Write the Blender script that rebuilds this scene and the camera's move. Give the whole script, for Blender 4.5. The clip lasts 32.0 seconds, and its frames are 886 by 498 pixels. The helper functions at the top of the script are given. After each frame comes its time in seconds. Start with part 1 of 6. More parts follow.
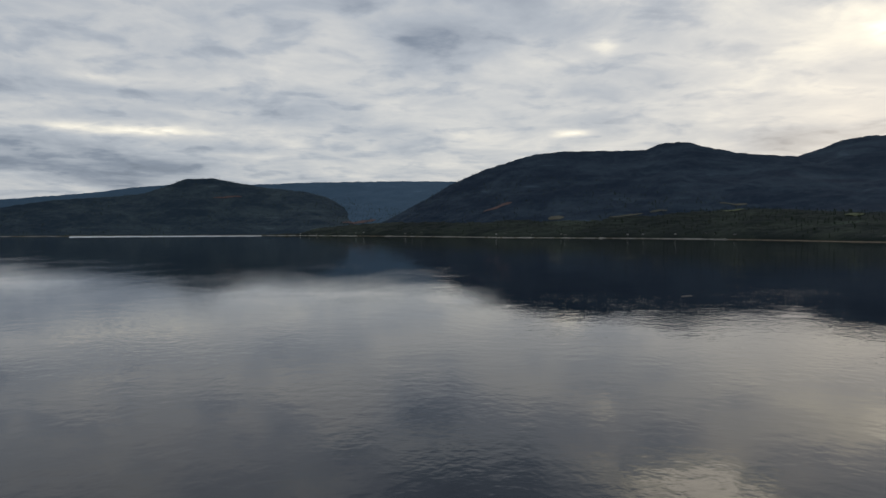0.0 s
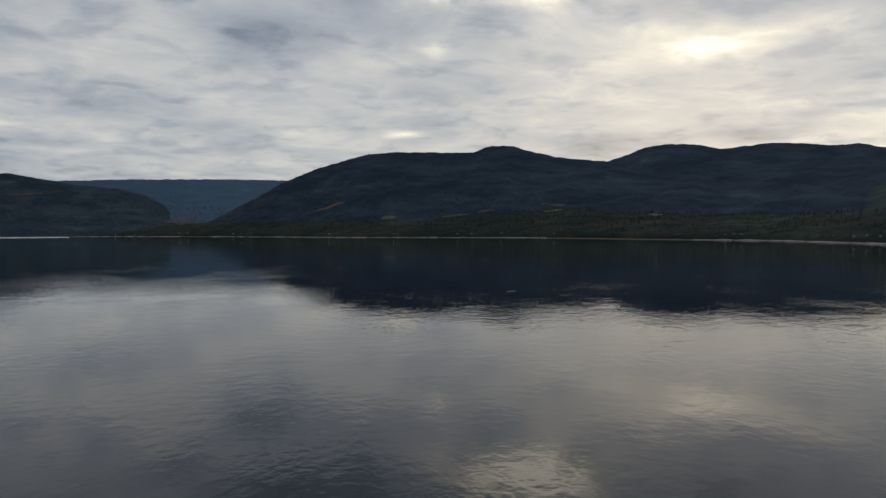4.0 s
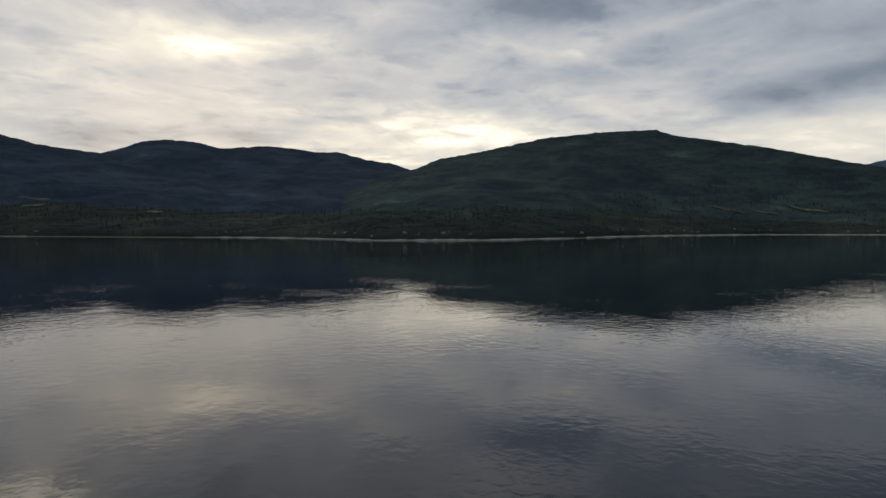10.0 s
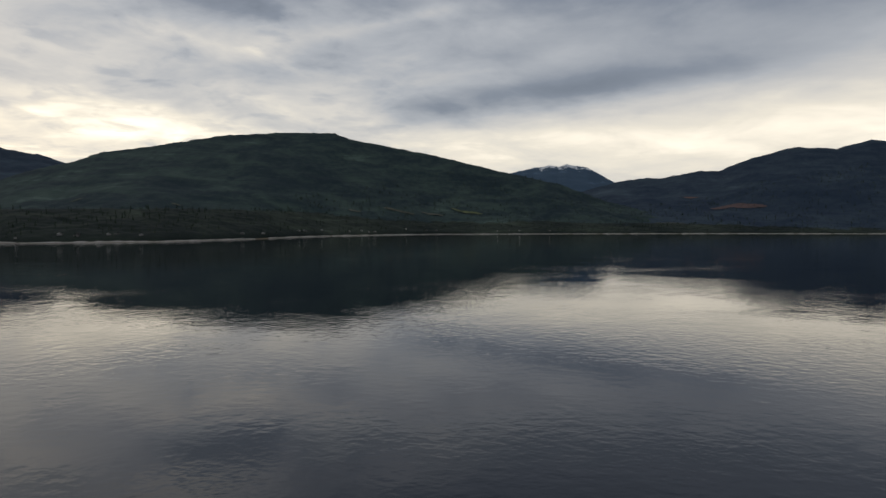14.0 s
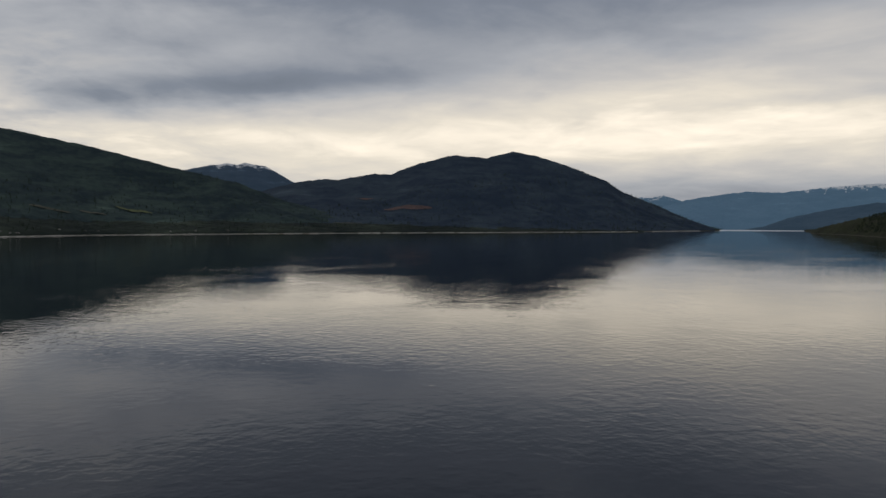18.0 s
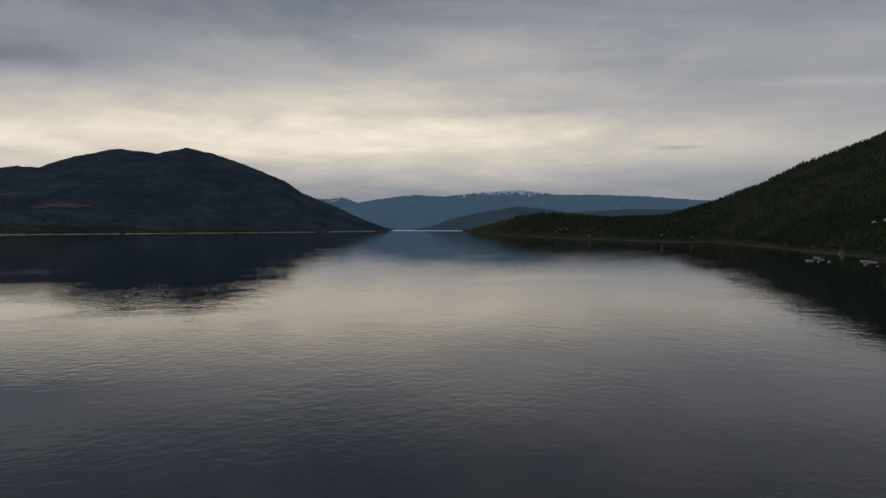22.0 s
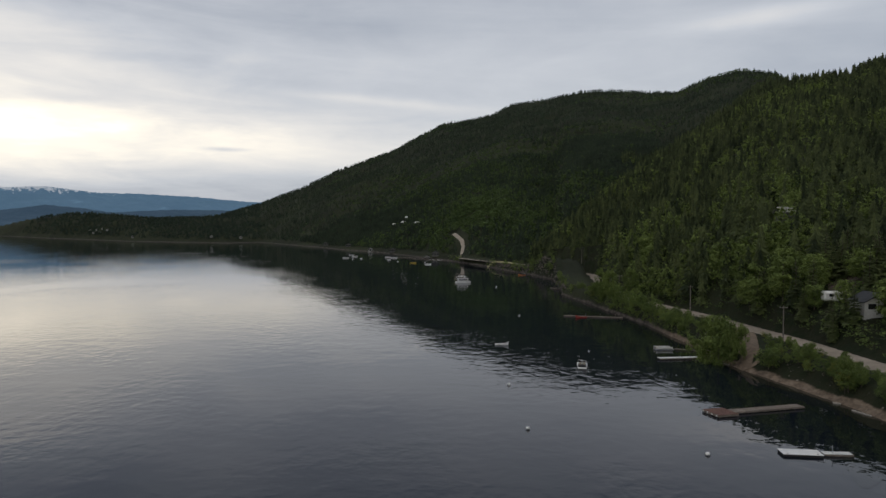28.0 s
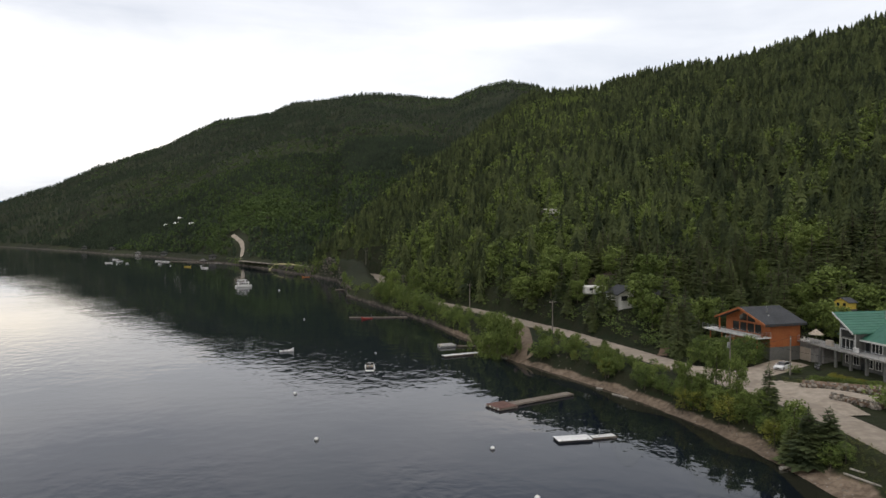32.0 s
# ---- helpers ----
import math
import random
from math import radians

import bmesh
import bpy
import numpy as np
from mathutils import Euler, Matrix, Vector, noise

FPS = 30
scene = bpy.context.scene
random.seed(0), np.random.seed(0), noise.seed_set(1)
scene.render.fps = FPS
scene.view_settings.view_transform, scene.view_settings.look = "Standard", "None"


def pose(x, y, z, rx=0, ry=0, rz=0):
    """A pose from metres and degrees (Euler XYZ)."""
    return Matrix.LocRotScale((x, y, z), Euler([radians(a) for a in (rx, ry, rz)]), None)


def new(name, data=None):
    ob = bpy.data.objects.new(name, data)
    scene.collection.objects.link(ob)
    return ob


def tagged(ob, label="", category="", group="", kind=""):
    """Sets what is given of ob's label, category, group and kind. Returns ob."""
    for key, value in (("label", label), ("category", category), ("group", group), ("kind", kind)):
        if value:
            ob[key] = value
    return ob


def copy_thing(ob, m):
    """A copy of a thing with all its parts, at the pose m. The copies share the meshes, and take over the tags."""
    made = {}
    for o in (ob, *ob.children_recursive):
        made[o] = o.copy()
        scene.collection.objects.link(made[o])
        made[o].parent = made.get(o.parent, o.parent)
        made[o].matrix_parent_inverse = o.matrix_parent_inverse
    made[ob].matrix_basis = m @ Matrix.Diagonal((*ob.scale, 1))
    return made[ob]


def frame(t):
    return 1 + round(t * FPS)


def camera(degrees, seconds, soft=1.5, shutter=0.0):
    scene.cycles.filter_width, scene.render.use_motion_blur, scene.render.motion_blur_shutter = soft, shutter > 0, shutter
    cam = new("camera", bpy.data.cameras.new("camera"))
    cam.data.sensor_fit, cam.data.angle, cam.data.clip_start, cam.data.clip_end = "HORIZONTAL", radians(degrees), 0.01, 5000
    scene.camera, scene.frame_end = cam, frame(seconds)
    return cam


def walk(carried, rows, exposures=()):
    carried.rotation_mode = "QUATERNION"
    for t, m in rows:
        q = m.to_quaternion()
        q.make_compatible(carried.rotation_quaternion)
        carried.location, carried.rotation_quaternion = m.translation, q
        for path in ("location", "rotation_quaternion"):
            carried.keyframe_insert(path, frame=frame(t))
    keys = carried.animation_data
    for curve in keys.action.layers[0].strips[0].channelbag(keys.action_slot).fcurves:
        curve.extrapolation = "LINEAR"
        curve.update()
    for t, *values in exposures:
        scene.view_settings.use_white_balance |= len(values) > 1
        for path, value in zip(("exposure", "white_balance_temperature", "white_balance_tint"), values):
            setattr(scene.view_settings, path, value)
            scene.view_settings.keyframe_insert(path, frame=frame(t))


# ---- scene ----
cam = camera(64.55, 32.0)
# seconds, eye, heading clockwise from +y, pitch, roll
PATH = [
    (0, -1.94, 8.41, 32.43, -0.00, -1.65, -0.17), (0.5, -1.90, 8.36, 32.42, 2.27, -1.66, -0.17), (1, -1.85, 8.31, 32.41, 4.52, -1.66, -0.17),
    (1.5, -1.79, 8.24, 32.41, 6.71, -1.67, -0.22), (2, -1.75, 8.16, 32.41, 8.64, -1.68, -0.27), (2.5, -1.68, 8.03, 32.37, 10.31, -1.69, -0.23),
    (4.5, -1.42, 7.26, 32.09, 16.81, -1.74, -0.31), (5, -1.37, 7.14, 32.04, 21.79, -1.78, -0.23), (5.5, -1.34, 7.05, 32.00, 25.60, -1.85, -0.19),
    (6, -1.30, 6.97, 31.98, 28.57, -1.89, -0.17), (6.5, -1.26, 6.90, 31.99, 31.54, -1.94, -0.13), (7, -1.24, 6.84, 32.01, 34.58, -1.96, -0.13),
    (7.5, -1.20, 6.78, 32.04, 37.64, -2.00, -0.07), (8, -1.18, 6.73, 32.06, 40.59, -2.02, -0.06), (8.5, -1.22, 6.69, 32.06, 43.60, -2.01, -0.04),
    (9, -1.24, 6.65, 32.05, 46.58, -2.01, -0.00), (9.5, -1.21, 6.59, 32.06, 49.59, -2.03, -0.02), (10, -1.24, 6.53, 32.07, 52.64, -2.05, -0.05),
    (10.5, -1.28, 6.50, 32.07, 55.86, -2.05, -0.02), (11, -1.33, 6.47, 32.07, 59.04, -2.05, 0.03), (11.5, -1.38, 6.44, 32.07, 62.24, -2.05, 0.02),
    (12, -1.43, 6.41, 32.07, 65.42, -2.05, 0.07), (12.5, -1.49, 6.39, 32.07, 68.63, -2.06, 0.02), (13, -1.55, 6.37, 32.07, 71.82, -2.06, 0.05),
    (13.5, -1.60, 6.35, 32.08, 75.00, -2.05, 0.04), (14, -1.66, 6.34, 32.08, 78.20, -2.02, 0.01), (14.5, -1.72, 6.34, 32.08, 81.49, -2.03, 0.04),
    (16.5, -2.04, 6.33, 32.10, 94.23, -2.01, 0.09), (17, -2.10, 6.33, 32.11, 97.45, -2.03, 0.11), (17.5, -2.17, 6.34, 32.11, 100.69, -2.02, 0.09),
    (18, -2.24, 6.36, 32.11, 103.86, -2.02, 0.05), (18.5, -2.32, 6.39, 32.11, 107.04, -2.02, 0.05), (19, -2.40, 6.42, 32.11, 110.26, -2.02, 0.06),
    (19.5, -2.50, 6.47, 32.11, 113.46, -2.01, 0.10), (20, -2.66, 6.54, 32.11, 116.69, -2.01, 0.15), (20.5, -2.91, 6.68, 32.11, 119.85, -1.99, 0.14),
    (21, -3.18, 6.83, 32.10, 123.08, -1.97, 0.17), (21.5, -3.42, 6.97, 32.10, 126.31, -1.95, 0.17), (22, -3.60, 7.08, 32.09, 129.52, -1.95, 0.09),
    (22.5, -3.70, 7.16, 32.08, 132.69, -1.95, 0.28), (23, -3.71, 7.18, 32.05, 135.82, -1.96, 0.14), (23.5, -3.62, 7.14, 32.02, 139.00, -1.95, 0.18),
    (24, -3.38, 7.03, 31.96, 142.15, -1.93, 0.20), (24.5, -3.03, 6.82, 31.94, 145.32, -1.90, 0.20), (25, -2.69, 6.47, 31.98, 148.46, -1.90, 0.17),
    (25.5, -2.38, 6.03, 31.98, 151.58, -1.88, 0.17), (27.5, -1.22, 3.91, 31.71, 162.87, -1.79, 0.15), (28, -0.92, 3.33, 31.68, 165.12, -1.77, 0.15),
    (28.5, -0.65, 2.80, 31.68, 167.21, -1.77, 0.17), (29, -0.47, 2.35, 31.71, 169.05, -1.76, 0.13), (29.5, -0.40, 1.98, 31.73, 170.98, -1.73, 0.13),
    (30, -0.36, 1.64, 31.79, 173.46, -1.73, -0.05), (30.5, -0.29, 1.22, 31.88, 175.88, -1.74, -0.11), (31, -0.16, 0.78, 31.94, 178.31, -1.75, -0.11),
    (31.5, -0.05, 0.37, 31.97, 180.68, -1.75, -0.15), (32, 0.00, 0.00, 32.00, 182.70, -1.74, -0.14),
]


def aim(x, y, z, heading, pitch, roll):
    return pose(x, y, z, 90 + pitch, 0, -heading) @ pose(0, 0, 0, 0, 0, roll)


EXPOSURES = [(0, 0.14, 6250, 9), (6, -0.12, 6280, 9), (9, -0.06, 6280, 10), (13, 0.06, 6450, 10), (17, 0.0, 6550, 11), (20, -0.22, 6580, 12), (22, -0.32, 6600, 12),
             (24, -0.26, 6500, 11), (25.5, -0.08, 6440, 10), (28, 0.48, 6500, 11), (29, 0.70, 6580, 11), (30, 0.95, 6700, 12), (31, 1.17, 6780, 12), (32, 1.36, 6840, 12)]
walk(cam, [(t, aim(*r)) for t, *r in PATH], EXPOSURES)


# ---- node helpers ----
class Graph:
    """Small expression builder for node trees."""

    def __init__(self, tree):
        self.tree = tree
        self.n = tree.nodes
        self.l = tree.links

    def node(self, kind, **props):
        nd = self.n.new(kind)
        for k, v in props.items():
            setattr(nd, k, v)
        return nd

    def put(self, socket, value):
        if isinstance(value, bpy.types.NodeSocket):
            self.l.new(value, socket)
        else:
            socket.default_value = value

    def m(self, op, a, b=0.0, c=0.0, clamp=False):
        nd = self.node("ShaderNodeMath", operation=op, use_clamp=clamp)
        for s, v in zip(nd.inputs, (a, b, c)):
            self.put(s, v)
        return nd.outputs[0]

    def vm(self, op, a, b=(0, 0, 0), out=0):
        nd = self.node("ShaderNodeVectorMath", operation=op)
        self.put(nd.inputs[0], a)
        self.put(nd.inputs[1], b)
        return nd.outputs[out]

    def noise(self, vec, scale, detail=4.0, rough=0.55, distort=0.0):
        nd = self.node("ShaderNodeTexNoise")
        self.put(nd.inputs["Vector"], vec)
        nd.inputs["Scale"].default_value = scale
        nd.inputs["Detail"].default_value = detail
        nd.inputs["Roughness"].default_value = rough
        nd.inputs["Distortion"].default_value = distort
        return nd.outputs["Fac"]

    def mix(self, fac, a, b):
        nd = self.node("ShaderNodeMix", data_type="RGBA")
        self.put(nd.inputs[0], fac)
        self.put(nd.inputs[6], a)
        self.put(nd.inputs[7], b)
        return nd.outputs[2]

    def rng(self, v, a, b, c=0.0, d=1.0, smooth=True):
        nd = self.node("ShaderNodeMapRange", interpolation_type="SMOOTHSTEP" if smooth else "LINEAR")
        for s, x in zip(nd.inputs, (v, a, b, c, d)):
            self.put(s, x)
        return nd.outputs[0]

    def xyz(self, x, y, z):
        nd = self.node("ShaderNodeCombineXYZ")
        for s, v in zip(nd.inputs, (x, y, z)):
            self.put(s, v)
        return nd.outputs[0]

    def split(self, v):
        nd = self.node("ShaderNodeSeparateXYZ")
        self.put(nd.inputs[0], v)
        return nd.outputs


def rgba(c):
    return (c[0], c[1], c[2], 1.0)


# ---- world: evening sky behind layered cloud ----
SUN_AZ, SUN_EL = 33.0, 11.0
world = bpy.data.worlds.new("World")
scene.world = world
world.use_nodes = True
world.node_tree.nodes.clear()
g = Graph(world.node_tree)
ray = g.vm("NORMALIZE", g.node("ShaderNodeTexCoord").outputs["Generated"])
dx, dy, dz = g.split(ray)
sky = g.node("ShaderNodeTexSky", sky_type="NISHITA", sun_disc=False, sun_elevation=radians(SUN_EL), sun_rotation=radians(SUN_AZ))
sky_rgb = g.vm("SCALE", sky.outputs[0])
sky_rgb.node.inputs["Scale"].default_value = 0.06
# heading measured from the east, so that its seam lies behind the trees of the near shore
AZ = g.m("MULTIPLY", g.m("ARCTAN2", g.m("MULTIPLY", dy, -1.0), dx), 57.2958)  # heading - 90
EL = g.m("MULTIPLY", g.m("ARCSINE", dz), 57.2958)
lift = g.m("ADD", g.m("MAXIMUM", dz, 0.0), 0.13)
sheet = g.xyz(g.m("DIVIDE", dx, lift), g.m("DIVIDE", dy, lift), 0.0)
big = g.noise(sheet, 0.7, 4.0, 0.5, 0.2)
fine = g.noise(sheet, 2.1, 8.0, 0.56, 0.45)
puffs = g.noise(g.vm("ADD", sheet, (7.3, 2.1, 0.0)), 4.2, 6.0, 0.52, 0.3)
warp = g.m("SUBTRACT", g.noise(sheet, 2.4, 5.0, 0.55), 0.5)


def bank(az, el, wa, we, slant=0.0, ragged=1.0):
    """A soft patch of cloud or of clear sky, heading and height in degrees."""
    a = g.m("SUBTRACT", AZ, az - 90.0)
    e = g.m("SUBTRACT", g.m("SUBTRACT", EL, el), g.m("MULTIPLY", a, slant))
    e = g.m("ADD", e, g.m("MULTIPLY", warp, ragged * we * 2.2))
    a = g.m("ADD", a, g.m("MULTIPLY", warp, ragged * wa * 1.6))
    q = g.m("ADD", g.m("POWER", g.m("ABSOLUTE", g.m("DIVIDE", a, wa)), 2.0), g.m("POWER", g.m("ABSOLUTE", g.m("DIVIDE", e, we)), 2.0))
    return g.m("EXPONENT", g.m("MULTIPLY", q, -1.0))


def total(*terms):
    s = terms[0]
    for t in terms[1:]:
        s = g.m("ADD", s, t)
    return s


def amount(v, k):
    return g.m("MULTIPLY", v, k)


gaps = g.rng(fine, 0.34, 0.62, 0.3, 1.25)


def glow_gap(*args):
    """A bright gap in the cloud, broken up by its wisps."""
    return g.m("MULTIPLY", bank(*args), gaps)


light = total(
    amount(bank(30, 11, 52, 15, 0, 0.3), 0.11),
    # gaps that the sun brightens from behind
    amount(bank(33.5, 13.2, 7.5, 1.0, 0.12, 0.55), 0.17),
    amount(bank(34, 13.0, 12, 2.4, 0.06, 0.6), 0.07),
    amount(glow_gap(30, 14.6, 5, 1.2, 0.05, 1.4), 0.10),
    amount(bank(53.5, 6.4, 10.0, 2.4, 0.05, 0.5), 0.20),
    amount(bank(49, 8.6, 7, 1.6, 0.0, 1.0), 0.08),
    amount(bank(12.9, 14.0, 1.0, 0.7, 0.0, 1.2), 0.22),
    amount(glow_gap(20, 19.6, 7.0, 2.0, 0.0, 1.2), 0.66),
    amount(bank(10.6, 7.6, 1.7, 0.32, 0.0, 0.8), 0.30),
    amount(bank(-24, 7.4, 6.5, 0.36, -0.01, 0.5), 0.26),
    amount(bank(-26, 10.9, 3.0, 0.4, -0.03, 0.8), 0.13),
    amount(bank(63.5, 13.2, 4.0, 0.8, 0.15, 0.8), 0.17),
    amount(bank(75, 16.2, 8.0, 0.7, 0.2, 0.7), 0.14),
    # the cream band below the cloud deck
    amount(bank(96, 6.0, 34, 3.2, 0.0, 0.25), 0.26),
    amount(bank(134, 7.0, 26, 2.6, 0.0, 0.3), 0.24),
    amount(bank(118, 10.0, 24, 2.2, 0.03, 0.25), 0.13),
    amount(bank(134, 11.5, 11, 2.0, -0.05, 0.6), 0.09),
    amount(bank(151, 6.4, 13, 2.0, 0.0, 0.25), 0.10),
    # darker banks
    amount(bank(0, 15.3, 6.5, 1.2, 0.02, 1.0), -0.15),
    amount(bank(-27, 4.8, 8.5, 1.5, -0.08, 0.7), -0.26),
    amount(bank(-23, 10.0, 9.0, 0.8, -0.03, 0.9), -0.14),
    amount(bank(26.5, 6.6, 5.0, 0.9, 0.0, 0.45), -0.30),
    amount(bank(37, 6.9, 3.2, 0.6, 0.0, 0.45), -0.26),
    amount(bank(43, 8.3, 5.0, 0.45, 0.03, 0.5), -0.17),
    amount(bank(63, 17.2, 9.0, 1.4, 0.06, 0.8), -0.16),
    amount(bank(82, 10.0, 9.5, 1.35, 0.12, 0.6), -0.26),
    amount(bank(95, 11.3, 10.0, 1.5, 0.10, 0.5), -0.28),
    amount(bank(84, 13.8, 20, 1.6, 0.05, 0.7), -0.12),
    amount(bank(107, 18.0, 36, 3.0, 0.0, 0.7), -0.25),
    amount(bank(130, 9.0, 9, 0.45, 0.02, 0.8), -0.10),
    amount(bank(148, 6.0, 1.6, 0.16, 0.0, 0.5), -0.16),
    amount(bank(158, 17.5, 26, 3.6, -0.03, 0.8), -0.06),
    amount(bank(130, 2.4, 30, 1.2, 0.0, 0.3), -0.12),
    amount(bank(200, 12.0, 30, 18.0, 0.0, 0.3), -0.12),
    amount(bank(-24, 14.0, 14, 5.0, 0.0, 0.5), 0.05),
    amount(bank(151, 6.5, 11, 5.0, 0.0, 0.4), -0.07),
    amount(bank(184, 14.0, 12, 7.0, 0.0, 0.4), 0.04),
    amount(bank(160, 10.0, 7, 0.4, -0.08, 0.7), 0.09),
    amount(bank(190, 15.4, 5, 0.8, 0.03, 0.8), 0.12),
    # darker cloud above the view, added to dim the water's reflections
    amount(bank(80, 26.0, 30, 6.0, 0.0, 0.4), -0.26),
    amount(bank(2, 26.0, 13, 7.0, 0.0, 0.5), -0.24),
    amount(bank(3, 20.5, 9, 3.4, 0.0, 0.6), -0.20),
    amount(g.rng(EL, 18.0, 30.0), -0.10),
    # unseen zenith raised to brighten the land, as overcast skies are brighter overhead
    amount(g.rng(EL, 34.0, 62.0), 0.34),
    # unseen high eastern sky, also darkened for its reflection in the water
    g.m("MULTIPLY", amount(g.rng(EL, 17.0, 26.0), -0.22), g.rng(AZ, -25.0, 0.0)),
)
streaks = g.noise(g.xyz(g.m("MULTIPLY", AZ, 0.045), g.m("ADD", g.m("MULTIPLY", EL, 0.30), g.m("MULTIPLY", AZ, 0.012)), 0.0), 1.0, 5.0, 0.55, 0.6)
east = g.rng(AZ, -15.0, 35.0)
broken = g.m("MULTIPLY", g.rng(AZ, -38.0, 15.0, 1.0, 0.38), g.rng(AZ, 45.0, 75.0, 1.0, 0.55))
texture = total(amount(g.m("SUBTRACT", fine, 0.5), 0.58), g.m("MULTIPLY", amount(g.rng(puffs, 0.48, 0.70), -0.15), g.rng(AZ, -30.0, 10.0, 1.0, 0.1)), 0.02, amount(g.m("SUBTRACT", puffs, 0.5), 0.16), amount(g.m("SUBTRACT", big, 0.5), 0.24))
clouds = total(0.47, light, g.m("MULTIPLY", texture, broken), g.m("MULTIPLY", g.m("SUBTRACT", streaks, 0.5), g.m("MULTIPLY", east, g.rng(AZ, 52.0, 78.0, 0.30, 0.12))))
ramp = g.node("ShaderNodeValToRGB")
g.put(ramp.inputs[0], clouds)
stops = [(0.0, (0.12, 0.145, 0.185)), (0.26, (0.235, 0.265, 0.32)), (0.46, (0.435, 0.455, 0.488)), (0.62, (0.635, 0.618, 0.592)), (0.76, (0.89, 0.825, 0.705)), (1.0, (1.7, 1.52, 1.24))]
els = ramp.color_ramp.elements
while len(els) < len(stops):
    els.new(0.5)
for e, (p, c) in zip(els, stops):
    e.position = p
    e.color = rgba(c)
veil = g.mix(0.90, sky_rgb, ramp.outputs[0])
bg = g.node("ShaderNodeBackground")
g.put(bg.inputs["Color"], veil)
bg.inputs["Strength"].default_value = 1.0
g.l.new(bg.outputs[0], g.node("ShaderNodeOutputWorld").inputs[0])


# ---- materials ----
def material(name, build):
    mat = bpy.data.materials.new(name)
    mat.use_nodes = True
    mat.node_tree.nodes.clear()
    gr = Graph(mat.node_tree)
    out = gr.node("ShaderNodeOutputMaterial")
    bsdf = gr.node("ShaderNodeBsdfPrincipled")
    gr.l.new(bsdf.outputs[0], out.inputs[0])
    build(gr, bsdf)
    return mat


def bump(gr, bsdf, height, distance, strength=1.0):
    b = gr.node("ShaderNodeBump")
    b.inputs["Strength"].default_value = strength
    b.inputs["Distance"].default_value = distance
    gr.put(b.inputs["Height"], height)
    gr.l.new(b.outputs[0], bsdf.inputs["Normal"])


def total_of(gr, *terms):
    s = terms[0]
    for t in terms[1:]:
        s = gr.m("ADD", s, t)
    return s


def mottled(name, dark, pale, scale, rough=0.8, relief=0.0, metal=0.0, detail=6.0, spread=0.15, stretch=(1, 1, 1), spec=0.3):
    """A surface of two tones at two scales, each object a little different, with fine relief."""
    def build(gr, bsdf):
        p = gr.vm("MULTIPLY", gr.node("ShaderNodeTexCoord").outputs["Object"], stretch)
        rnd = gr.node("ShaderNodeObjectInfo").outputs["Random"]
        n1 = gr.noise(p, scale, detail)
        n2 = gr.noise(p, scale * 0.13, 3.0)
        f = gr.m("ADD", gr.m("MULTIPLY", n1, 0.6), gr.m("MULTIPLY", n2, 0.4))
        f = gr.m("ADD", f, gr.m("MULTIPLY", gr.m("SUBTRACT", rnd, 0.5), spread))
        gr.put(bsdf.inputs["Base Color"], gr.mix(gr.rng(f, 0.3, 0.7), rgba(dark), rgba(pale)))
        bsdf.inputs["Roughness"].default_value = rough
        bsdf.inputs["Metallic"].default_value = metal
        bsdf.inputs["Specular IOR Level"].default_value = spec
        if relief:
            bump(gr, bsdf, n1, relief)
    return material(name, build)


def foliage(name, dark, pale, scale=0.8, spread=0.9, patch=0.11, crown=0.17):
    """Leaves and needles: every tree of its own tone, in stands of like age."""
    def build(gr, bsdf):
        p = gr.node("ShaderNodeTexCoord").outputs["Object"]
        isl = gr.node("ShaderNodeNewGeometry").outputs["Random Per Island"]
        rnd = gr.node("ShaderNodeObjectInfo").outputs["Random"]
        cell = gr.node("ShaderNodeTexVoronoi", voronoi_dimensions="2D")
        gr.put(cell.inputs["Vector"], p)
        cell.inputs["Scale"].default_value = crown
        each = gr.split(cell.outputs["Color"])[0]
        n1 = gr.noise(p, scale, 4.0)
        stand = gr.rng(gr.noise(p, patch, 3.0, 0.65), 0.34, 0.66, 0.0, 0.42)
        f = total_of(gr, gr.m("MULTIPLY", isl, 0.16), gr.m("MULTIPLY", n1, 0.2), gr.m("MULTIPLY", each, 0.36), stand)
        f = gr.m("ADD", f, gr.m("MULTIPLY", gr.m("SUBTRACT", rnd, 0.5), 0.5 * spread))
        gr.put(bsdf.inputs["Base Color"], gr.mix(gr.rng(f, 0.12, 0.95, smooth=False), rgba(dark), rgba(pale)))
        bsdf.inputs["Roughness"].default_value = 0.75
        bsdf.inputs["Specular IOR Level"].default_value = 0.15
    return material(name, build)


